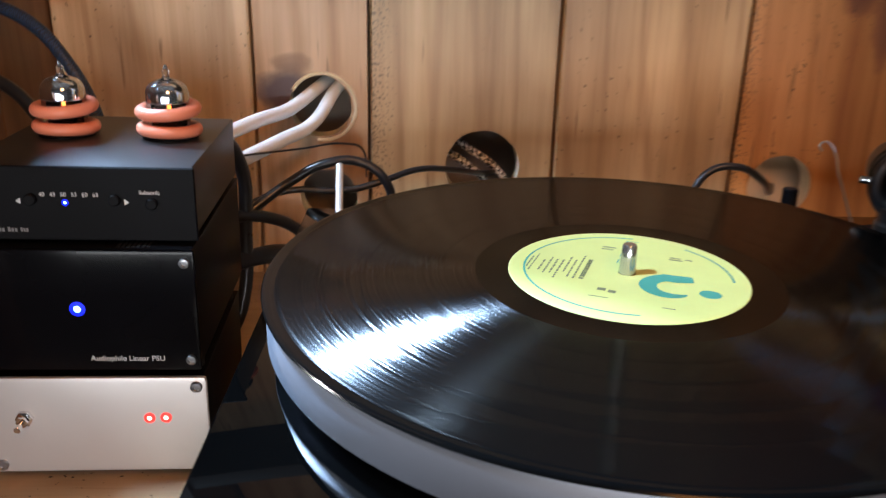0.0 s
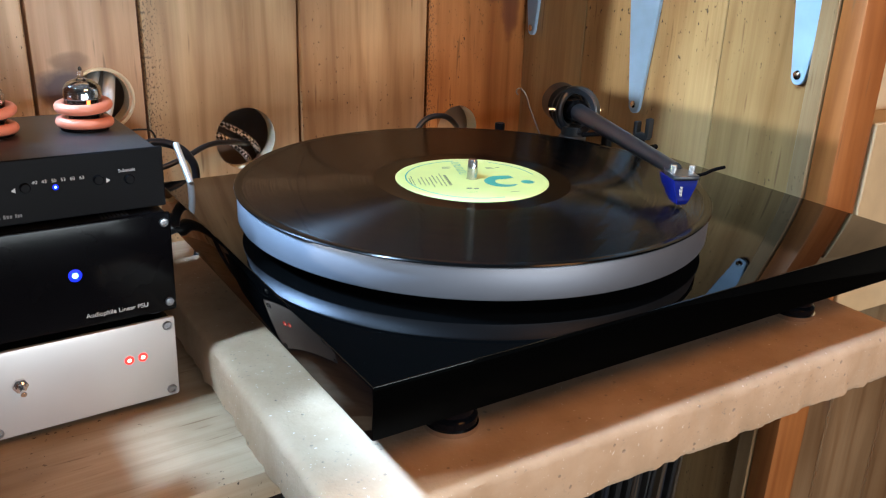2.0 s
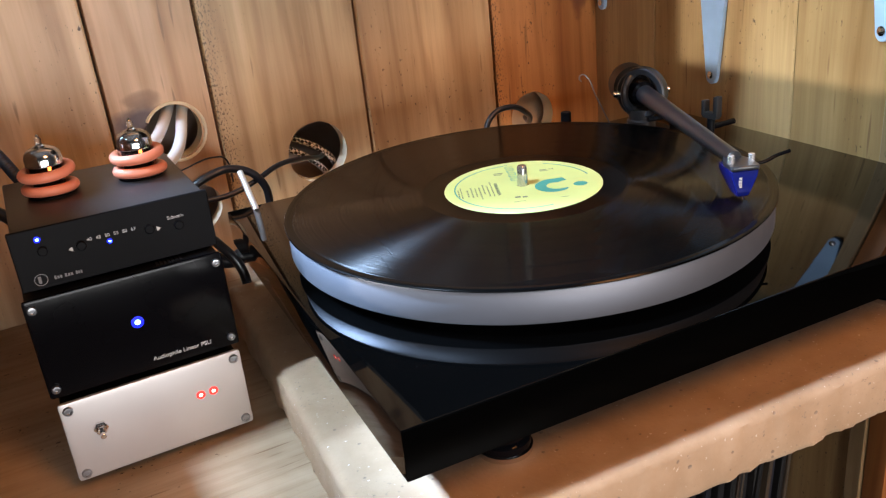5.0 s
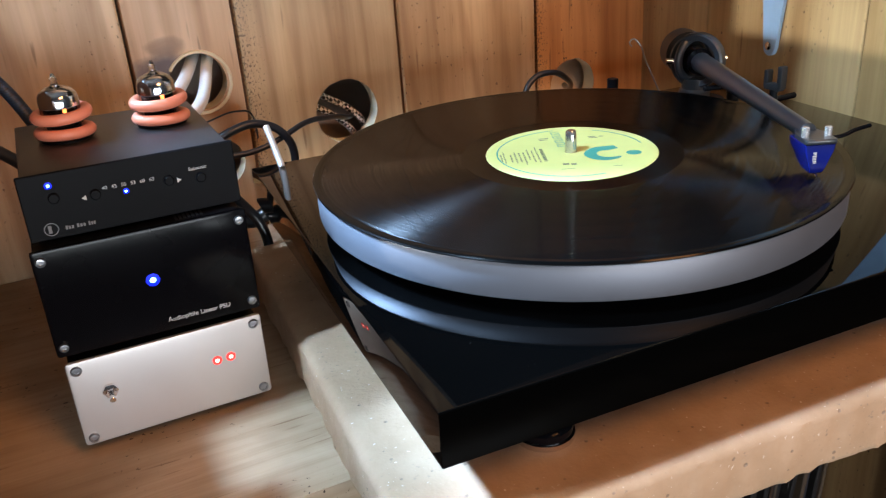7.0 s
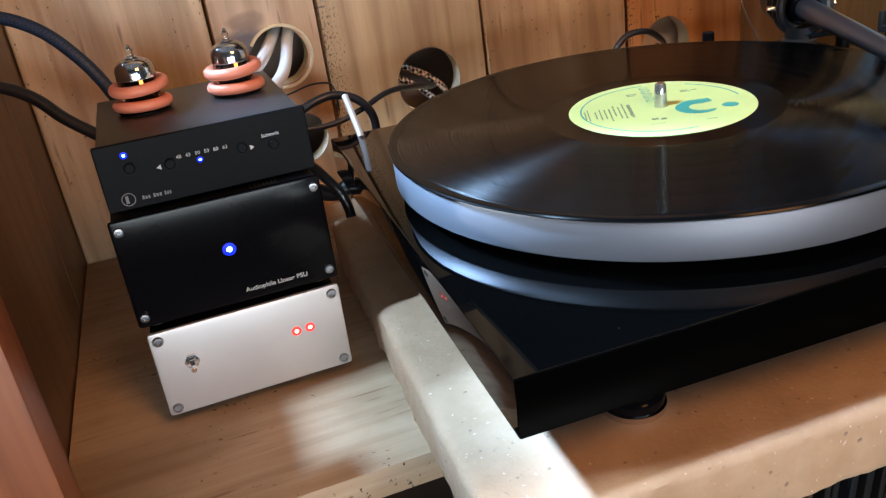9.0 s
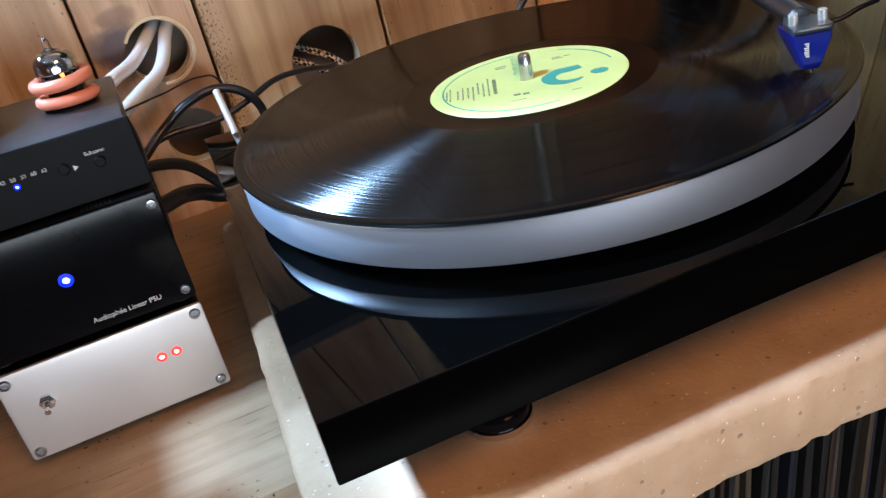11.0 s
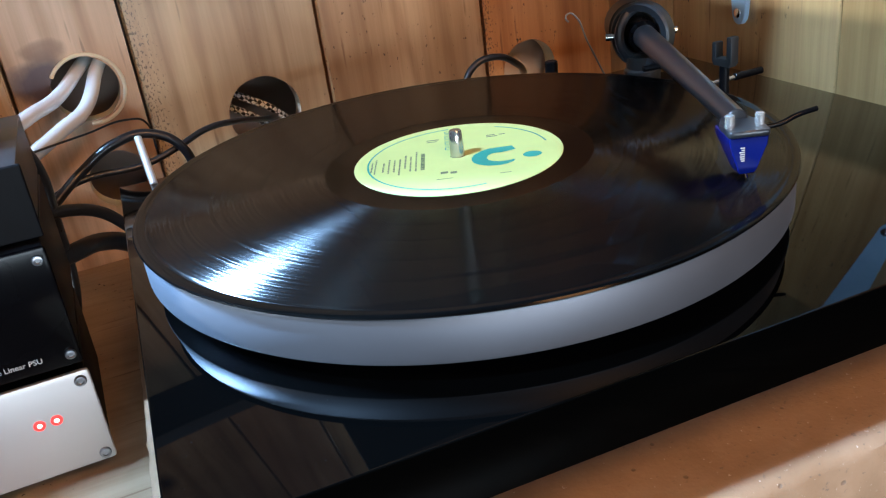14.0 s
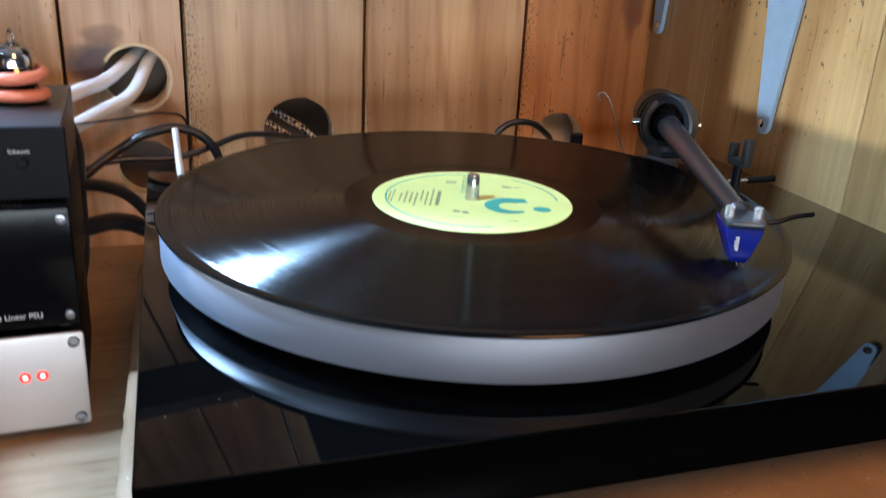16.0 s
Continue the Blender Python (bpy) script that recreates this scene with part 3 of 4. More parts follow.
# ---- the slab ----
def slab_mesh():
    bm = bmesh.new()
    X0, X1, Y0, Y1, Z0, Z1 = -0.171, 0.250, -0.168, 0.18, SHELF_Z + 0.0005, SLAB_Z
    bx(X0, X1, Y0, Y1, Z0, Z1, bm=bm)
    bmesh.ops.bevel(bm, geom=list(bm.edges), offset=0.0055, segments=3, profile=0.5, affect="EDGES")
    es = [e for e in bm.edges if abs(e.verts[0].co.x - e.verts[1].co.x) > 0.2]
    bmesh.ops.subdivide_edges(bm, edges=es, cuts=110, use_grid_fill=True)
    es = [e for e in bm.edges if abs(e.verts[0].co.y - e.verts[1].co.y) > 0.2]
    bmesh.ops.subdivide_edges(bm, edges=es, cuts=60, use_grid_fill=True)
    for v in bm.verts:
        p = v.co
        edge = max(0.0, 1 - abs(p.y - Y0) / 0.006) + max(0.0, 1 - abs(p.x - X0) / 0.006)
        low = max(0.0, 1 - (p.z - Z0) / 0.012)
        n = noise.noise_vector(p * 90) + 0.6 * noise.noise_vector(p * 260)
        amp = 0.0003 + 0.0007 * min(1, edge) + 0.0016 * low * min(1, edge)
        v.co = p + Vector((n.x, n.y, 0.0)) * amp + Vector((0, 0, n.z * (0.0002 + (0.0012 * low + 0.0004) * min(1, edge))))
        if p.z < Z0 + 0.002 and edge < 0.1:
            v.co.z = Z0
    return bm


slab = solid("concrete_slab", slab_mesh(), CONCRETE, "pale cast concrete slab with a ragged lower edge under the record player", "slab", m=pose(0, 0, 0, 0, 0, -2.5))


# ---- record player ----
TT = pose(0, 0, SLAB_Z, 0, 0, -1.7)
TTI = TT.inverted()


def lp(x, y, z):
    return TTI @ Vector((x, y, z))


tt = thing("record_player", TT, "black lacquered record player playing an LP on the slab", "record player")
PX0, PX1, PY0, PY1 = -0.158, 0.254, -0.1625, 0.170
part("plinth", bx(PX0, PX1, PY0, PY1, 0.0375, 0.0638, 0.0009, 2), LACQUER, tt, "high-gloss black lacquered plinth")
for fx, fy in ((-0.0885, -0.1187), (0.1966, -0.1172), (-0.115, 0.13), (0.1966, 0.13)):
    foot = part("foot", lathe([(0, 0.038), (0.0118, 0.038), (0.0118, 0.010), (0.0128, 0.0092), (0.0138, 0.0078), (0.0138, 0.0045), (0.0130, 0.0035), (0, 0.0035)], 40, m=Matrix.Translation((fx, fy, 0))), GLOSSPLASTIC, tt)
    part("foot_ring", lathe([(0.0134, 0.0), (0.0146, 0.0006), (0.0146, 0.0034), (0.0134, 0.004), (0.0, 0.004), (0.0, 0.0), (0.0134, 0.0)], 40, m=Matrix.Translation((fx, fy, 0))), CHROME, foot, "polished metal ring")
part("sub_platter", lathe([(0, 0.0632), (0.05, 0.0632), (0.05, 0.0715), (0, 0.0715)], 48), BLACK, tt)
part("platter", lathe([(0, 0.0718), (0.1484, 0.0718), (0.1492, 0.0722), (0.1495, 0.0730), (0.1495, 0.0888), (0.1492, 0.0895), (0.1486, 0.0898), (0, 0.0898)], 160), RIM, tt, "satin silver metal platter")
part("spindle", lathe([(0, 0.089), (0.0035, 0.089), (0.0033, 0.0985), (0.0030, 0.1038), (0.0025, 0.1046), (0, 0.1048)], 28), BRIGHT, tt, "polished steel spindle")

# tonearm
PIV = lp(0.172, 0.092, 0.114)
HEAD = lp(0.0815, -0.0985, 0.1195)
ARM = (HEAD - PIV).normalized()
ACROSS = ARM.cross(Vector((0, 0, 1))).normalized()
frame_arm = Matrix.Translation(PIV) @ ARM.to_track_quat("Z", "Y").to_matrix().to_4x4()
part("arm_board", lathe([(0, 0.0632), (0.0235, 0.0632), (0.0245, 0.069), (0.0245, 0.0735), (0.022, 0.0755), (0, 0.0755)], 40, m=Matrix.Translation((PIV.x, PIV.y, 0))), BLACK, tt)
part("arm_pillar", lathe([(0, 0.075), (0.0115, 0.075), (0.0115, 0.083), (0.010, 0.0845), (0.010, 0.092), (0, 0.092)], 32, m=Matrix.Translation((PIV.x, PIV.y, 0))), SATIN, tt)
gim = part("gimbal_ring", lathe([(0.0150, -0.0044), (0.0188, -0.0050), (0.0202, -0.0038), (0.0204, 0.0), (0.0202, 0.0038), (0.0188, 0.0050), (0.0150, 0.0044), (0.0146, 0.0), (0.0150, -0.0044)], 56, m=frame_arm @ pose(0, 0, 0.003, 0, -38, 0)), GUNMETAL, tt, "dark grey gimbal bearing ring")
part("bearing_yoke", ring(0.0158, 0.0030, 40, 10, m=frame_arm @ pose(0, 0, -0.004, 0, 26, 0)), GUNMETAL, tt)
part("bearing_screw", rod(PIV - ACROSS * 0.0225, PIV - ACROSS * 0.013, 0.0022), CHROME, tt)
part("bearing_screw", rod(PIV + ACROSS * 0.0225, PIV + ACROSS * 0.013, 0.0022), CHROME, tt)
part("bearing_block", rod(PIV - ARM * 0.012, PIV + ARM * 0.012, 0.0095, seg=28, bevel=0.002), GLOSSPLASTIC, tt)
cw = part("counterweight", rod(PIV - ARM * 0.046, PIV - ARM * 0.020, 0.0168, seg=40, bevel=0.0030), GUNMETAL, tt)
part("dial_ring", rod(PIV - ARM * 0.0195, PIV - ARM * 0.015, 0.013, seg=36), BLACK, cw)
part("arm_tube", rod(PIV + ARM * 0.008, HEAD - ARM * 0.004, 0.0072, 0.0044, seg=32), CARBON, tt, "tapered dark carbon arm tube")
HF = Matrix.Translation(HEAD) @ Matrix((ACROSS.to_4d().xyz, -ARM, Vector((0, 0, 1)))).transposed().to_4x4()
# headshell frame: x across the shell, y back along the arm, z up


def shell_plate():
    bm = bmesh.new()
    pts = [(-0.0048, 0.010), (0.0048, 0.010), (0.0082, 0.000), (0.0082, -0.012), (0.0072, -0.0135), (-0.0072, -0.0135), (-0.0082, -0.012), (-0.0082, 0.000)]
    vs = [bm.verts.new((x, y, -0.0022)) for x, y in pts]
    f = bm.faces.new(vs)
    g = bmesh.ops.extrude_face_region(bm, geom=[f])
    bmesh.ops.translate(bm, vec=(0, 0, 0.0026), verts=[v for v in g["geom"] if isinstance(v, bmesh.types.BMVert)])
    bmesh.ops.bevel(bm, geom=list(bm.edges), offset=0.0004, segments=1, affect="EDGES")
    bmesh.ops.transform(bm, matrix=HF, verts=bm.verts)
    return bm


part("headshell", shell_plate(), CARBON, tt, "slim dark headshell plate")


def cartridge_body():
    """A wedge that narrows down to the stylus holder."""
    bm = bmesh.new()
    rows = [(-0.0024, 0.0076, -0.0125, 0.009), (-0.0060, 0.0071, -0.0125, 0.009), (-0.0150, 0.0040, -0.0120, 0.004), (-0.0182, 0.0031, -0.0105, 0.000)]
    loops = []
    for z, w, y0, y1 in rows:
        loops.append([bm.verts.new(c) for c in ((-w, y0, z), (w, y0, z), (w, y1, z), (-w, y1, z))])
    for A, B in zip(loops, loops[1:]):
        for i in range(4):
            bm.faces.new((A[i], A[(i + 1) % 4], B[(i + 1) % 4], B[i]))
    bm.faces.new(loops[0])
    bm.faces.new(loops[-1])
    bmesh.ops.bevel(bm, geom=list(bm.edges), offset=0.0004, segments=1, affect="EDGES")
    bmesh.ops.transform(bm, matrix=HF, verts=bm.verts)
    return bm


cart = part("cartridge", cartridge_body(), BLUE, tt, "translucent deep blue pickup cartridge")
bars = bmesh.new()
for i, h in enumerate((0.0010, 0.0007, 0.0012, 0.0010, 0.0011, 0.0010, 0.0007)):
    bx(0.0016, 0.0033 + (h - 0.001) * 1.5, -0.01268, -0.01255, -0.0068 - i * 0.00088, -0.0063 - i * 0.00088, bm=bars, m=HF)
part("lettering", bars, PRINT, cart, "small white print standing on end")
part("cantilever", rod(HF @ Vector((0, -0.008, -0.0175)), HF @ Vector((0, -0.0115, -0.0195)), 0.0004, seg=8), CHROME, cart)
for sx in (-0.0058, 0.0058):
    part("mount_screw", rod(HF @ Vector((sx, -0.006, 0.0)), HF @ Vector((sx, -0.006, 0.0052)), 0.0019, seg=20), SCREW, tt, "short bright cartridge screw")
cable("finger_lift", [HF @ Vector((-0.008, -0.004, -0.0016)), HF @ Vector((-0.0145, -0.003, -0.0012)), HF @ Vector((-0.022, -0.001, 0.001)), HF @ Vector((-0.030, 0.001, 0.0022))], 0.0011, GLOSSPLASTIC, "thin curved finger lift", parent=tt)
for i, dx in enumerate((-0.003, -0.001, 0.001, 0.003)):
    cable("lead_wire", [HF @ Vector((dx, 0.0095, -0.006)), HF @ Vector((dx * 1.4, 0.013, -0.0075)), HF @ Vector((dx * 0.6, 0.018, -0.003))], 0.0004, CHROME, "fine cartridge lead", parent=tt)

# arm rest, lift and the rest of the fittings
RX = lp(0.1685, 0.0115, 0.0)
rest = part("arm_rest_post", rod((RX.x, RX.y, 0.0632), (RX.x, RX.y, 0.1005), 0.0027), BLACK, tt)
part("post_collar", rod((RX.x, RX.y, 0.0632), (RX.x, RX.y, 0.078), 0.0040), BLACK, rest)
clip = bmesh.new()
RM = Matrix.Translation((RX.x, RX.y, 0)) @ pose(0, 0, 0, 0, 0, 3)
bx(-0.0028, 0.0028, -0.0066, 0.0066, 0.0985, 0.1030, 0.0009, bm=clip, m=RM)
bx(-0.0028, 0.0028, 0.0040, 0.0072, 0.1000, 0.1112, 0.0009, bm=clip, m=RM)
bx(-0.0028, 0.0028, -0.0078, -0.0040, 0.1000, 0.1152, 0.0009, bm=clip, m=RM)
part("arm_rest_clip", clip, RUBBER, tt, "black rubber fork that parks the arm")
LX = lp(0.165, 0.045, 0.0)
part("lift_pillar", rod((LX.x, LX.y, 0.0632), (LX.x, LX.y, 0.096), 0.0042), BLACK, tt)
part("lift_bar", rod((LX.x - 0.024, LX.y + 0.002, 0.0965), (LX.x + 0.004, LX.y - 0.002, 0.0965), 0.0018), BLACK, tt)
LA, LB, LC = lp(0.172, 0.054, 0.0835), lp(0.212, 0.0525, 0.0845), lp(0.2325, 0.0515, 0.085)
lever = part("lift_lever", rod(LA, LB, 0.0012), BRIGHT, tt, "bright cueing lever with a black tip")
part("lever_tip", rod(LB, LC, 0.0022), GLOSSPLASTIC, lever, "black plastic tip")
HX = lp(0.139, 0.150, 0.0)
part("weight_stub", rod((HX.x, HX.y, 0.0632), (HX.x, HX.y, 0.086), 0.0045), BLACK, tt)
cable("antiskate_wire", [lp(0.1475, 0.138, 0.1205), lp(0.1455, 0.138, 0.1235), lp(0.148, 0.138, 0.126), lp(0.1515, 0.137, 0.1245), lp(0.156, 0.13, 0.108), lp(0.163, 0.12, 0.083)], 0.0006, STEEL, "bent steel wire with an open hook", parent=tt)
# lid hinge stub at the back
ht, hb = lp(-0.1340, 0.192, 0.0955), lp(-0.1330, 0.165, 0.0715)
part("hinge_pin", rod(hb, ht, 0.0024), PIN, tt, "bright steel lid hinge pin")


# ---- the LP ----
RZ = 0.1000
lpt = thing("vinyl_record", pose(0, 0, RZ, 0, 0, -23.0), "black vinyl LP with a yellow-green paper label", "record")


GAPS = [0.1460, 0.1262, 0.1100, 0.0935, 0.0790, 0.0640]
prof = [(0.0037, 0.0), (0.0500, 0.0), (0.0640, -0.00008)]
for r0, r1 in zip(GAPS[::-1], GAPS[::-1][1:]):
    prof += [(r0 + 0.0006, 0.0), (r1 - 0.0006, 0.0), (r1, -0.00004)]
prof += [(0.1475, 0.0), (0.1490, 0.0003), (0.1506, 0.0001), (0.1511, -0.0005), (0.1506, -0.0011), (0.1490, -0.0016), (0.0037, -0.0016), (0.0037, 0.0)]
disc = lathe(prof, 200)
for f in disc.faces:
    c = f.calc_center_median()
    if math.hypot(c.x, c.y) < 0.0638 or math.hypot(c.x, c.y) > 0.1464:
        f.material_index = 1
part("disc", disc, (VINYL, VINYL_GLOSS), lpt, "black grooved vinyl with bands between tracks")
lab = part("label", lathe([(0.0037, 0.0), (0.0037, 0.00035), (0.0496, 0.00035), (0.0500, 0.0)], 120), LABEL, lpt, "yellow-green paper label")


def flat(bm, pts, z=0.0005):
    bm.faces.new([bm.verts.new((x, y, z)) for x, y in pts])


def arc_band(bm, cx, cy, r0, r1, a0, a1, n=40, z=0.0005, taper=False):
    prev = None
    for i in range(n + 1):
        k = i / n
        a = radians(a0 + (a1 - a0) * k)
        w = (math.sin(math.pi * min(1, 0.15 + 0.85 * k)) ** 0.5 if taper else 1.0)
        rm, h = (r0 + r1) / 2, (r1 - r0) / 2 * max(w, 0.12)
        cur = (bm.verts.new((cx + (rm - h) * math.cos(a), cy + (rm - h) * math.sin(a), z)), bm.verts.new((cx + (rm + h) * math.cos(a), cy + (rm + h) * math.sin(a), z)))
        if prev:
            bm.faces.new((prev[0], prev[1], cur[1], cur[0]))
        prev = cur


g = bmesh.new()
arc_band(g, 0, 0, 0.0428, 0.0437, 95, 285, 80)
arc_band(g, 0, 0, 0.0428, 0.0437, 8, 62, 30)
part("rim_line", g, TEAL, lab, "thin teal ring line")
g = bmesh.new()
arc_band(g, 0.0190, -0.0090, 0.0056, 0.0128, 62, 318, 48, taper=True)
flat(g, z=0.00056, pts=[(0.0105, 0.0008), (0.0150, 0.0040), (0.0262, 0.0046), (0.0276, -0.0012), (0.0215, -0.0034), (0.0150, -0.0038)])
flat(g, [(0.0345 + 0.0044 * math.cos(2 * math.pi * i / 24), -0.0108 + 0.0040 * math.sin(2 * math.pi * i / 24)) for i in range(24)])
part("emblem", g, TEAL, lab, "teal curved emblem with a dot")
random.seed(5)


def print_column(x, y0, y1, w, coarse=1.0):
    """A row of unreadable print that runs down the label."""
    bm = bmesh.new()
    y = y1
    while y > y0:
        n = random.uniform(0.0011, 0.0036) * coarse
        flat(bm, [(x - w / 2, y - n), (x + w / 2, y - n), (x + w / 2, y), (x - w / 2, y)])
        y -= n + 0.0006 * coarse
    part("print_line", bm, INK, lab, "small row of printed text")


print_column(-0.0168, -0.0145, 0.0085, 0.0019, 0.55)
for k, (y0, y1) in enumerate(((-0.0155, 0.0120), (-0.0150, 0.0060), (-0.0105, 0.0085), (-0.0175, 0.0040), (-0.0120, 0.0035), (-0.0140, 0.0050), (-0.0100, 0.0010))):
    print_column(-0.0200 - k * 0.0026, y0, y1, 0.0008)
for x0, y0, y1 in ((-0.0395, -0.0120, 0.0070), (-0.0412, -0.0080, 0.0030)):
    print_column(x0, y0, y1, 0.0007)
for x0, y0, w, h in ((-0.0150, 0.0270, 0.0060, 0.0013), (-0.0150, 0.0244, 0.0050, 0.0011), (0.0150, 0.0245, 0.0045, 0.0011), (0.0150, 0.0222, 0.0055, 0.0011), (0.0215, 0.0240, 0.0030, 0.0011), (-0.0085, -0.0235, 0.0034, 0.0026), (-0.0040, -0.0245, 0.0030, 0.0026), (-0.0105, -0.0305, 0.0075, 0.0006), (0.0180, -0.0315, 0.0050, 0.0006)):
    g = bmesh.new()
    flat(g, [(x0, y0), (x0 + w, y0), (x0 + w, y0 + h), (x0, y0 + h)])
    part("print_line", g, INK, lab, "small row of printed text")
g = bmesh.new()
for i in range(7):
    y = 0.0395 - i * 0.0044
    for a, c, d, e in ((0, 0, 0.0052, 0.0005), (0, 0.0029, 0.0052, 0.0034), (0.0047 if i % 2 else 0.0, 0.0, 0.0052 if i % 2 else 0.0005, 0.0034)):
        flat(g, [(-0.0060 + a, y + c - 0.0034), (-0.0060 + d, y + c - 0.0034), (-0.0060 + d, y + e - 0.0034), (-0.0060 + a, y + e - 0.0034)])
part("title_print", g, TEAL, lab, "large outlined teal print")


# ---- the stacked boxes ----
def hex_screw(parent, x, y, z, r=0.0029):
    s = part("screw", lathe([(0, 0), (r, 0), (r, 0.0010), (r * 0.85, 0.0017), (r * 0.52, 0.0018), (r * 0.46, 0.0008), (0, 0.0008)], 20, m=pose(x, y, z, 90, 0, 0)), STEEL, parent, "round steel socket screw")
    return s


def led(parent, x, y, z, r, material, label):
    # A glowing ring stands in for the halo round the light.
    if material in (BLUE_LED, RED_LED):
        part("led_halo", lathe([(r * 1.35, 0.0), (r * 1.35, 0.0004), (r * 0.62, 0.0006), (r * 0.62, 0.0)], 18, m=pose(x, y, z, 90, 0, 0)), BLUE_HALO if material is BLUE_LED else RED_HALO, parent, "glowing ring standing in for the halo")
        r *= 0.85 if material is BLUE_LED else 0.92
    return part("led", lathe([(0, 0.0006), (r * 0.6, 0.0005), (r, 0.0), (0, 0.0)][::-1], 18, m=pose(x, y, z, 90, 0, 0)), material, parent, label)


# silver-fronted box, its front face at local y 0
BOX1 = pose(-0.2413, 0.0340, SHELF_Z, 0, 0.7, 1.5)
b1 = thing("power_box", BOX1, "small box with a silver aluminium front on the shelf", "power supply")
Z = 0.0080
plate = part("front_plate", bx(-0.0525, 0.0525, 0, 0.003, Z, Z + 0.0522, 0.0022, 2), ALU, b1, "plain silver aluminium front plate")
part("body", bx(-0.0508, 0.0508, 0.0035, 0.110, Z + 0.001, Z + 0.0505, 0.0012), BLACK, b1, "black ribbed metal body")
for sx in (-0.0477, 0.0477):
    for sz in (0.0047, 0.0473):
        hex_screw(plate, sx, 0.0, Z + sz)
    for sy in (0.028, 0.095):
        part("foot", lathe([(0, 0), (0.005, 0), (0.0055, 0.001), (0.0055, Z + 0.0015), (0, Z + 0.0015)], 20, m=Matrix.Translation((sx * 0.85, sy, 0))), RUBBER, b1)
led(plate, 0.0244, 0.0, Z + 0.0303, 0.0020, RED_LED, "glowing red indicator")
led(plate, 0.0322, 0.0, Z + 0.0305, 0.0020, RED_LED, "glowing red indicator")
sw = part("toggle_switch", lathe([(0, 0), (0.0042, 0), (0.0042, 0.0020), (0.0028, 0.0022), (0.0028, 0.0050), (0, 0.0050)], 6, m=pose(-0.0337, 0.0, Z + 0.0310, 90, 0, 0)), CHROME, b1, "chrome toggle switch")
part("lever", rod((-0.0337, -0.004, Z + 0.0310), (-0.0337, -0.0105, Z + 0.0302), 0.0010, 0.0016), CHROME, sw)

# black power supply
BOX2 = pose(-0.2412, 0.0280, SHELF_Z + 0.0665, 0, 0.7, 1.0)
b2 = thing("linear_power_supply", BOX2, "glossy black box with a blue light on the silver box", "power supply")
H2 = 0.0608
for sx in (-0.045, 0.045):
    for sy in (0.02, 0.10):
        part("foot", lathe([(0, -0.0062), (0.005, -0.0062), (0.005, 0.001), (0, 0.001)], 18, m=Matrix.Translation((sx, sy, 0))), RUBBER, b2)
fp = part("front_plate", bx(-0.0532, 0.0532, 0, 0.003, 0.001, H2, 0.0018, 2), GLOSSPLASTIC, b2, "glossy black front plate")
part("body", bx(-0.0518, 0.0518, 0.0035, 0.125, 0.0005, H2 - 0.001, 0.001), BLACK, b2)
for sx in (-0.0490, 0.0490):
    for sz in (0.0070, 0.0552):
        hex_screw(fp, sx, 0.0, sz, 0.0025)
led(fp, 0.0002, 0.0, 0.0325, 0.0026, BLUE_LED, "bright blue indicator")
words("Audiophile Linear PSU", 0.0037, Matrix.Translation((0.0034, -0.0002, 0.0064)) @ FRONT, fp, name="lettering")
for i in range(7):
    part("vent_slot", bx(0.018 + i * 0.0022, 0.0192 + i * 0.0022, 0.006, 0.016, H2 - 0.0010, H2 - 0.0006), RUBBER, b2)

# valve preamplifier
BOX3 = pose(-0.2392, 0.0370, SHELF_Z + 0.0665 + H2, 0, 0.7, 1.0)
b3 = thing("valve_preamplifier", BOX3, "small black valve preamplifier with two valves on top", "preamplifier")
F0, H3 = 0.0012, 0.0353
fp = part("front_panel", bx(-0.0525, 0.0525, 0, 0.0022, F0, H3, 0.0006, 1), BLACK, b3, "matte black front panel")


part("cover", bx(-0.0505, 0.0505, 0.0024, 0.112, F0 + 0.0005, H3 - 0.0008, 0.0014, 2), SATIN, b3, "grey-black sheet metal cover")
for sx in (-0.042, 0.042):
    for sy in (0.012, 0.10):
        part("foot", lathe([(0, 0), (0.005, 0), (0.005, F0 + 0.001), (0, F0 + 0.001)], 18, m=Matrix.Translation((sx, sy, 0))), RUBBER, b3)


def knob(x, z, r=0.0026):
    part("button", lathe([(0, 0), (r, 0), (r, 0.0018), (r * 0.8, 0.0023), (0, 0.0023)], 20, m=pose(x, 0, z, 90, 0, 0)), BLACK, fp)


led(fp, -0.0386, 0, 0.0290, 0.0013, BLUE_LED, "bright blue power light")
led(fp, -0.0040, 0, 0.0190, 0.0011, BLUE_LED, "bright blue setting light")
for x, z in ((-0.0375, 0.0225), (-0.0185, 0.0205), (0.0175, 0.0205), (0.0335, 0.0190)):
    knob(x, z)
for i, c in enumerate(("40", "43", "50", "53", "60", "63")):
    words(c, 0.0026, Matrix.Translation((-0.0150 + i * 0.0046, -0.0001, 0.0218)) @ FRONT, fp, name="lettering")
words("Subsonic", 0.0026, Matrix.Translation((0.0280, -0.0001, 0.0232)) @ FRONT, fp, name="lettering")
for k, x in ((-1, -0.0230), (1, 0.0215)):
    tri = bmesh.new()
    tri.faces.new([tri.verts.new((x + k * 0.0022, -0.0002, 0.0195)), tri.verts.new((x, -0.0002, 0.0209)), tri.verts.new((x, -0.0002, 0.0181))])
    part("arrow_mark", tri, PRINT, fp)
bars = bmesh.new()
for x, w in ((-0.0355, 0.0042), (-0.0302, 0.0045), (-0.0247, 0.0036)):
    for k in range(3):
        bx(x + k * w / 3, x + (k + 0.72) * w / 3, -0.0002, 0.0, F0 + 0.0040, F0 + 0.0056 + 0.0004 * (k == 0), bm=bars)
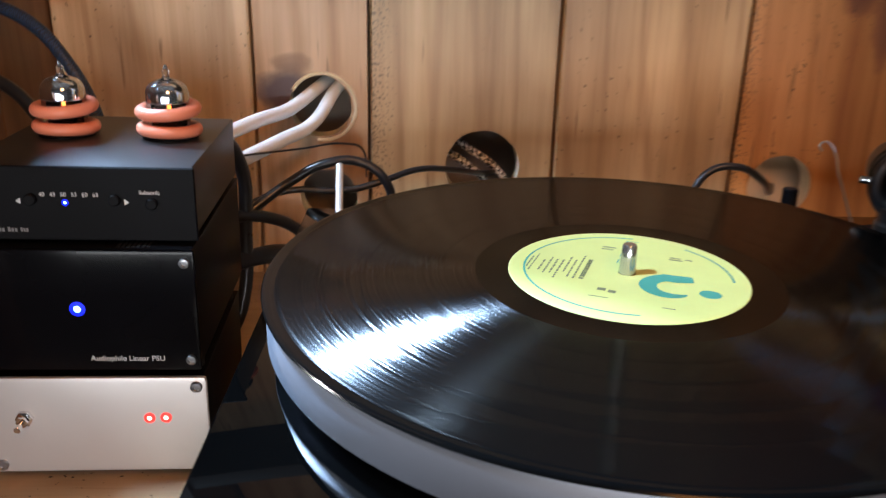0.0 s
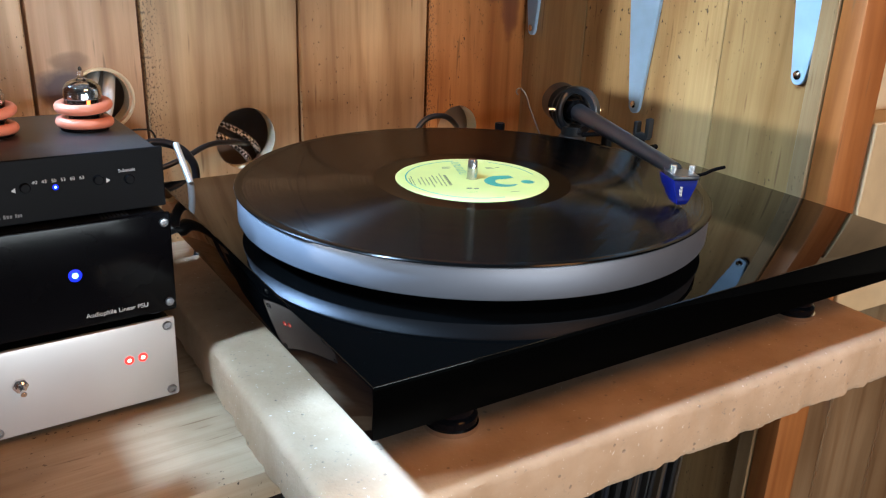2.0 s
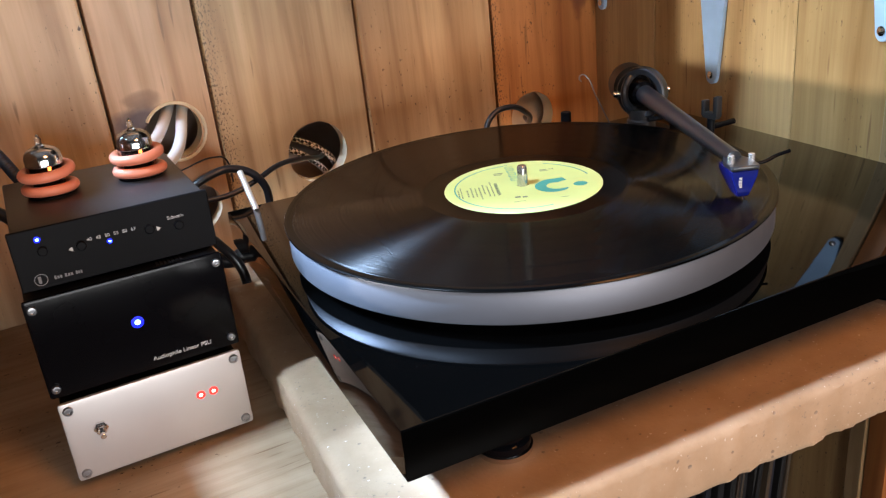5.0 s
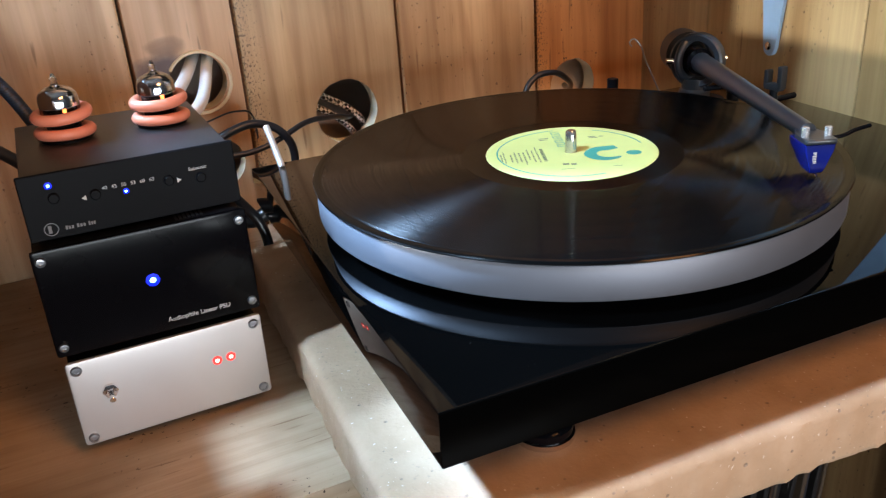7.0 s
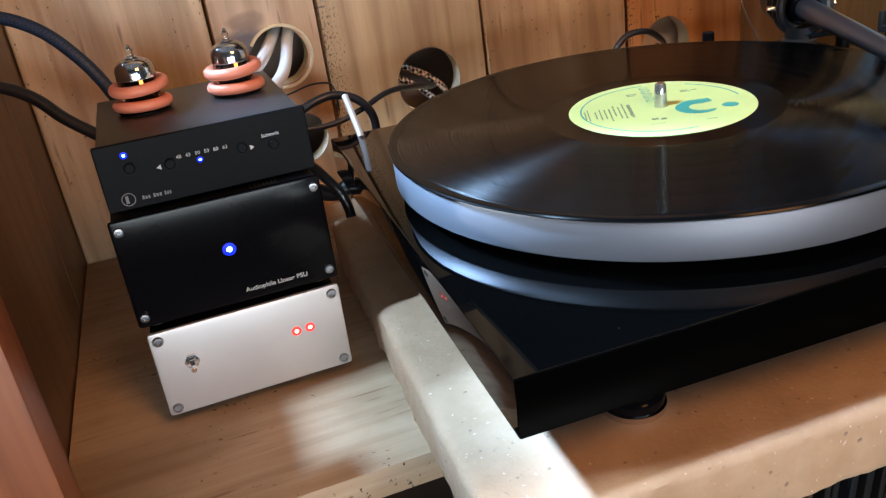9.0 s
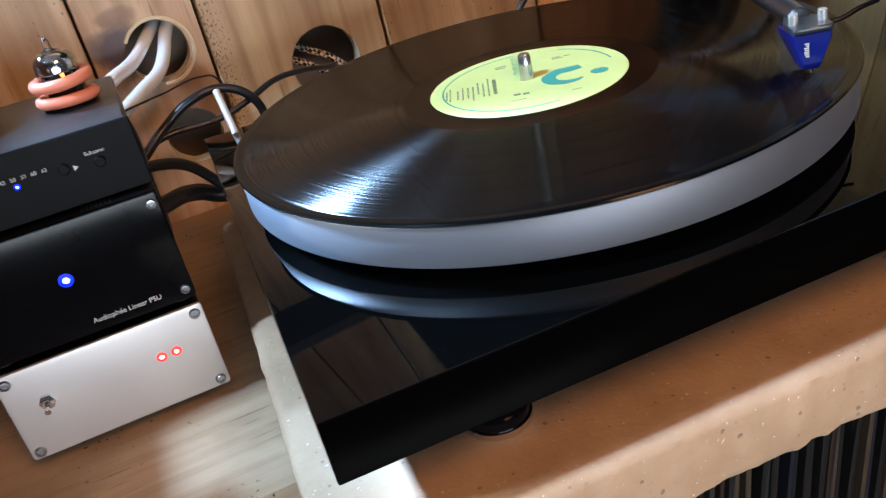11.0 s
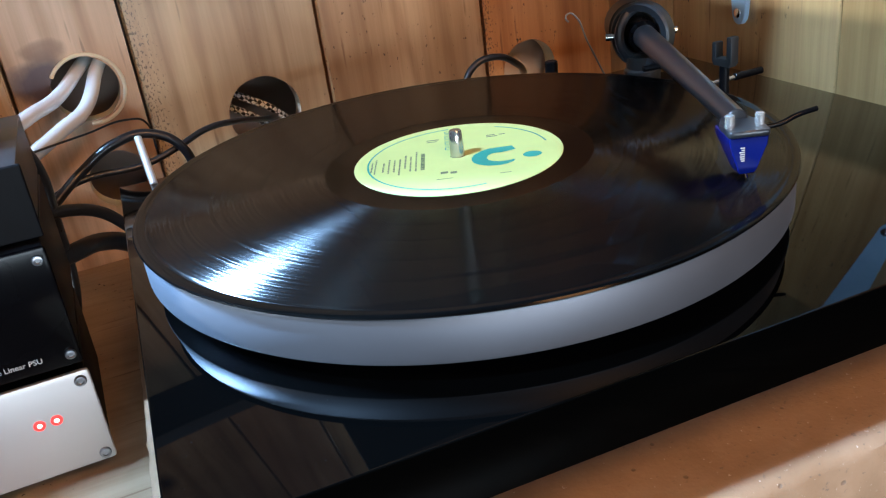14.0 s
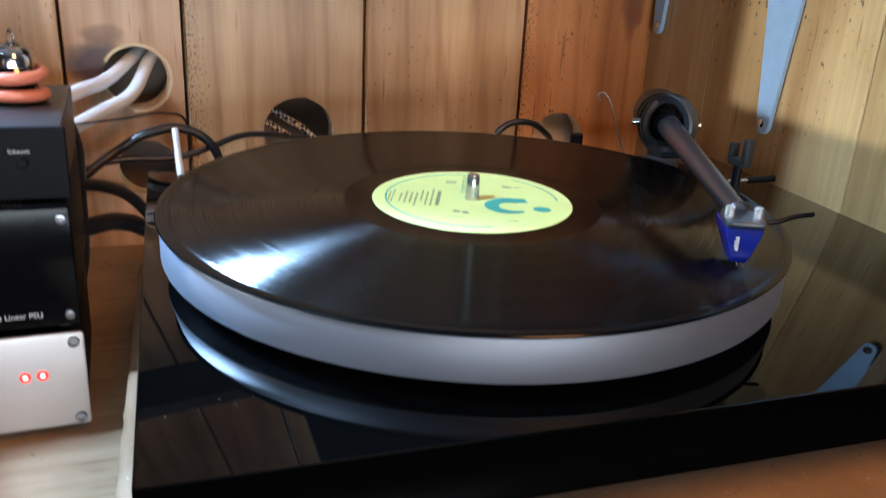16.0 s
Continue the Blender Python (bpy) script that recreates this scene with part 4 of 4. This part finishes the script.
lathe([(0.0030, 0), (0.0034, 0), (0.0034, 0.0002), (0.0030, 0.0002), (0.0030, 0)], 28, bm=bars, m=pose(-0.0420, 0, F0 + 0.0055, 90, 0, 0))
bx(-0.0434, -0.0419, -0.0002, 0.0, F0 + 0.0035, F0 + 0.0075, bm=bars)
part("maker_mark", bars, PRINT_DIM, fp, "dim grey round mark and bars of print")


def valve(x, y):
    """A nine-pin valve with two silicone damper rings, standing in its socket."""
    T = pose(x, y, H3 - 0.001)
    v = part("valve", lathe([(0.0095, 0.0), (0.0104, 0.002), (0.0105, 0.0205), (0.0104, 0.0232), (0.0097, 0.0254), (0.0080, 0.0274), (0.0054, 0.0288), (0.0030, 0.0295), (0.0019, 0.0303), (0.0016, 0.0322), (0.0020, 0.0334), (0.0012, 0.0346), (0.0007, 0.0360), (0, 0.0366)], 36, m=T), GLASS, b3, "clear glass valve")
    part("getter_flash", lathe([(0.0101, 0.0186), (0.0101, 0.0230), (0.0094, 0.0250), (0.0077, 0.0269), (0.0050, 0.0282), (0.0026, 0.0289), (0.0012, 0.0294), (0, 0.0295)], 32, m=T), CHROME, v, "mirror-dark getter coating")
    part("plate", bx(-0.0055, 0.0055, -0.0034, 0.0034, 0.002, 0.0180, 0.0010, 1, m=T), BLACK, v, "dark grey anode plates")
    part("mica_disc", lathe([(0, 0.0181), (0.0085, 0.0181), (0.0085, 0.0185), (0, 0.0185)], 24, m=T), PRINT, v)
    part("heater", rod(T @ Vector((0.0015, -0.0045, 0.0155)), T @ Vector((0.0015, -0.0045, 0.0183)), 0.0008, seg=8), GLOW, v, "small orange heater glow")
    part("socket", lathe([(0, 0.0), (0.0135, 0.0), (0.0135, 0.0012), (0, 0.0012)], 28, m=T), BLACK, b3)
    for z, tilt in ((0.0045, 2), (0.0135, -2)):
        part("damper_ring", ring(0.0132, 0.0031, 40, 14, m=T @ pose(0, 0, z, tilt, tilt, 100), sweep=352 if tilt < 0 else 360, rise=0.0012 if tilt < 0 else 0), SILICONE, v, "terracotta silicone damper ring")


valve(-0.0240, 0.066)
valve(0.0275, 0.064)


# ---- straps on the side wall ----
def strap(y, tip, w, top=0.42):
    """A tapered hanger strap screwed to the side wall, its lower tip rounded."""
    T = SIDE @ pose(-0.0045, y, 0)
    t = thing("hanger_strap", T, "tapered blue-grey metal strap screwed to the side boards", "bracket", group="wall straps")
    bm = bmesh.new()
    outline = [(-w * 3.2, top), (-w * 0.52, tip + w * 0.2)]
    outline += [(w * 0.5 * math.sin(radians(a)), tip - w * 0.5 * math.cos(radians(a)) + w * 0.2) for a in range(-75, 76, 15)]
    outline += [(w * 0.52, tip + w * 0.2), (w * 3.6, top)]
    vs = [bm.verts.new((0, yy, zz)) for yy, zz in outline]
    f = bm.faces.new(vs)
    gm = bmesh.ops.extrude_face_region(bm, geom=[f])
    bmesh.ops.translate(bm, vec=(0.004, 0, 0), verts=[v for v in gm["geom"] if isinstance(v, bmesh.types.BMVert)])
    bmesh.ops.bevel(bm, geom=list(bm.edges), offset=0.0006, segments=1, affect="EDGES")
    part("strap", bm, STRAP, t)
    part("screw", lathe([(0, 0), (0.0036, 0), (0.0034, 0.0012), (0.0018, 0.0022), (0, 0.0022)], 20, m=pose(0, 0, tip + 0.004, 0, -90, 0)), CHROME, t, "bright round-headed screw")
    return t


strap(-0.0185, 0.1515, 0.012)
strap(-0.193, 0.1000, 0.014)
strap(-0.3665, 0.1545, 0.012)


# ---- cables ----
cable("white_cable", [(-0.140, 0.40, 0.13), (-0.160, 0.330, 0.120), (-0.177, 0.290, 0.111), (-0.195, 0.250, 0.110), (-0.220, 0.205, 0.104), (-0.255, 0.18, 0.085)], 0.0050, WHITECABLE, "thick grey-white cable through a hole in the boards")
cable("white_cable", [(-0.128, 0.40, 0.13), (-0.146, 0.330, 0.119), (-0.160, 0.290, 0.101), (-0.180, 0.250, 0.096), (-0.208, 0.205, 0.088), (-0.25, 0.18, 0.06)], 0.0050, WHITECABLE, "thick grey-white cable through a hole in the boards")
cable("black_cable", [(-0.225, 0.150, 0.116), (-0.208, 0.175, 0.117), (-0.197, 0.192, 0.098), (-0.196, 0.196, 0.05), (-0.200, 0.190, 0.0), (-0.21, 0.18, -0.024)], 0.0045, BLACKCABLE, "black cable behind the stacked boxes")
cable("black_cable", [(-0.200, 0.235, 0.050), (-0.172, 0.250, 0.068), (-0.149, 0.252, 0.080), (-0.124, 0.254, 0.081), (-0.105, 0.252, 0.066), (-0.102, 0.25, 0.04), (-0.108, 0.235, 0.0), (-0.12, 0.22, -0.026)], 0.0034, BLACKCABLE, "black cable looping behind the stacked boxes")
cable("black_cable", [(-0.205, 0.240, 0.052), (-0.177, 0.248, 0.061), (-0.132, 0.252, 0.061), (-0.110, 0.256, 0.066), (-0.084, 0.268, 0.072), (-0.058, 0.285, 0.068), (-0.034, 0.312, 0.058), (-0.010, 0.37, 0.045)], 0.0024, BLACKCABLE, "thin black cable running to a hole")
cable("black_cable", [(-0.25, 0.16, 0.02), (-0.19, 0.20, 0.03), (-0.168, 0.225, 0.022), (-0.148, 0.23, 0.012), (-0.125, 0.228, 0.018), (-0.10, 0.225, -0.015)], 0.0062, BLACKCABLE, "thick black cable behind the stacked boxes")
cable("black_cable", [(-0.24, 0.16, 0.06), (-0.18, 0.205, 0.055), (-0.155, 0.22, 0.03), (-0.142, 0.215, 0.0), (-0.15, 0.20, -0.025)], 0.0040, BLACKCABLE, "black cable behind the stacked boxes")
cable("thin_wire", [(-0.20, 0.20, 0.098), (-0.165, 0.255, 0.090), (-0.135, 0.28, 0.088), (-0.124, 0.288, 0.082), (-0.121, 0.29, 0.06)], 0.0008, BLACKCABLE, "thin dark wire along the boards")
cable("black_cable", [(0.215, 0.338, 0.042), (0.196, 0.300, 0.048), (0.175, 0.270, 0.066), (0.152, 0.262, 0.0780), (0.131, 0.262, 0.074), (0.119, 0.258, 0.055), (0.115, 0.245, 0.01)], 0.0028, BLACKCABLE, "black cable looping out of a hole")
cable("braided_cable", [(-0.080, 0.372, 0.088), (-0.045, 0.352, 0.072), (-0.012, 0.347, 0.048), (0.0, 0.36, 0.02)], 0.0030, BRAID_WHITE, "black and white braided cable inside a hole")
cable("braided_cable", [(-0.090, 0.372, 0.074), (-0.055, 0.354, 0.064), (-0.025, 0.347, 0.042), (-0.01, 0.36, 0.02)], 0.0030, BRAID_WHITE, "black and white braided cable inside a hole")
cable("braided_cable", [(-0.268, 0.165, 0.085), (-0.282, 0.195, 0.124), (-0.300, 0.205, 0.156), (-0.324, 0.215, 0.178), (-0.36, 0.225, 0.190)], 0.0042, BRAID_BLUE, "blue-black braided cable behind the valves")
cable("black_cable", [(-0.275, 0.160, 0.080), (-0.295, 0.19, 0.100), (-0.316, 0.20, 0.117), (-0.335, 0.21, 0.135), (-0.37, 0.22, 0.15)], 0.0042, BLACKCABLE, "black cable behind the stacked boxes")

# drill scar round one hole
scar = solid("drill_scar", ring(0.0256, 0.0016, 48, 8, m=pose(-0.1555, WALL_Y + 0.0004, 0.1075, 90, 100, 0), sweep=250), ENDGRAIN, "pale sawn ring round a hole in the boards", "drill mark", kind="structure")


# ---- below and beside ----
# Boards below the panel: the shade beside the slab is put into their brown.
SHADED_BROWN = wood("shaded_brown_board", (0.20, 0.12, 0.06), (0.34, 0.22, 0.12))
side_boards = thing("wall_beside", SIDE @ pose(0, -0.375, 0), "plain boards beside the post, shade put into their brown", "wall", kind="structure")
for i in range(3):
    ob = part("plank", bx(0.031 + i * 0.09, 0.1195 + i * 0.09, 0.0, 0.018, -0.60, -0.03, 0.0015, 1), SHADED_BROWN, side_boards)
part("upper_panel", bx(0.031, 0.45, 0.0, 0.018, -0.0295, 0.95), PLASTER, side_boards, "plain cream wall panel")
solid("cardboard_box", bx(0.033, 0.28, -0.414, -0.378, -0.032, 0.128, 0.001, 1), CARD, "plain brown cardboard box beside the post", "box", m=SIDE)

low = solid("lower_shelf", bx(LEFT_X + 0.001, SIDE_X - 0.034, -0.05, WALL_Y - 0.001, -0.385, -0.365, 0.001), SHELF, "lower shelf board carrying the LPs", "shelf", kind="structure", colour=(0.8, 0.7, 0.6))
# Sleeve colours are darkened to stand in for the shade under the slab.
SHADED_SLEEVES = [plain("sleeve_%s" % n, c, 0.55) for n, c in (("black", (0.010, 0.010, 0.011)), ("cream", (0.07, 0.050, 0.033)), ("red", (0.06, 0.014, 0.010)), ("brown", (0.035, 0.020, 0.012)), ("blue", (0.010, 0.013, 0.024)), ("grey", (0.028, 0.026, 0.025)))]
random.seed(11)
x = -0.16
while x < SIDE_X - 0.048:
    w = random.uniform(0.0030, 0.0050)
    h = random.uniform(0.308, 0.316)
    solid("record_sleeve", bx(-w / 2, w / 2, 0, 0.312, 0, h, 0.0008, 1), SHADED_SLEEVES[random.choice((0, 0, 0, 0, 0, 1, 2, 3, 3, 4, 5))], "cardboard LP sleeve standing on the lower shelf", "record sleeve", group="record sleeves", m=pose(x, -0.004 + random.uniform(-0.006, 0.006), -0.365, 0, random.uniform(4, 7), 0))
    x += w + random.uniform(0.0006, 0.0016)

# the room around, unseen, toned dark to keep reflections dim
solid("floor", bx(-2.6, 2.6, -3.2, 1.6, -0.92, -0.90), wood("floor_boards", (0.02, 0.012, 0.007), (0.04, 0.024, 0.014), axis=1, knots=False), "brown wooden floor", "floor", kind="structure", colour=(1, 1, 1))
solid("ceiling", bx(-2.6, 2.6, -3.2, 1.6, 1.6, 1.62), ROOMWALL, "plain warm ceiling", "ceiling", kind="structure")
solid("wall_front", bx(-2.6, 2.6, -3.22, -3.2, -0.9, 1.6), ROOMWALL, "plain warm room wall", "wall", kind="structure")
solid("wall_east", bx(2.6, 2.62, -3.2, 1.6, -0.9, 1.6), ROOMWALL, "plain warm room wall", "wall", kind="structure")
solid("wall_west", bx(-2.62, -2.6, -3.2, 1.6, -0.9, 1.6), ROOMWALL, "plain warm room wall", "wall", kind="structure")
solid("wall_north", bx(-2.6, 2.6, 1.6, 1.62, -0.9, 1.6), ROOMWALL, "plain warm room wall", "wall", kind="structure")
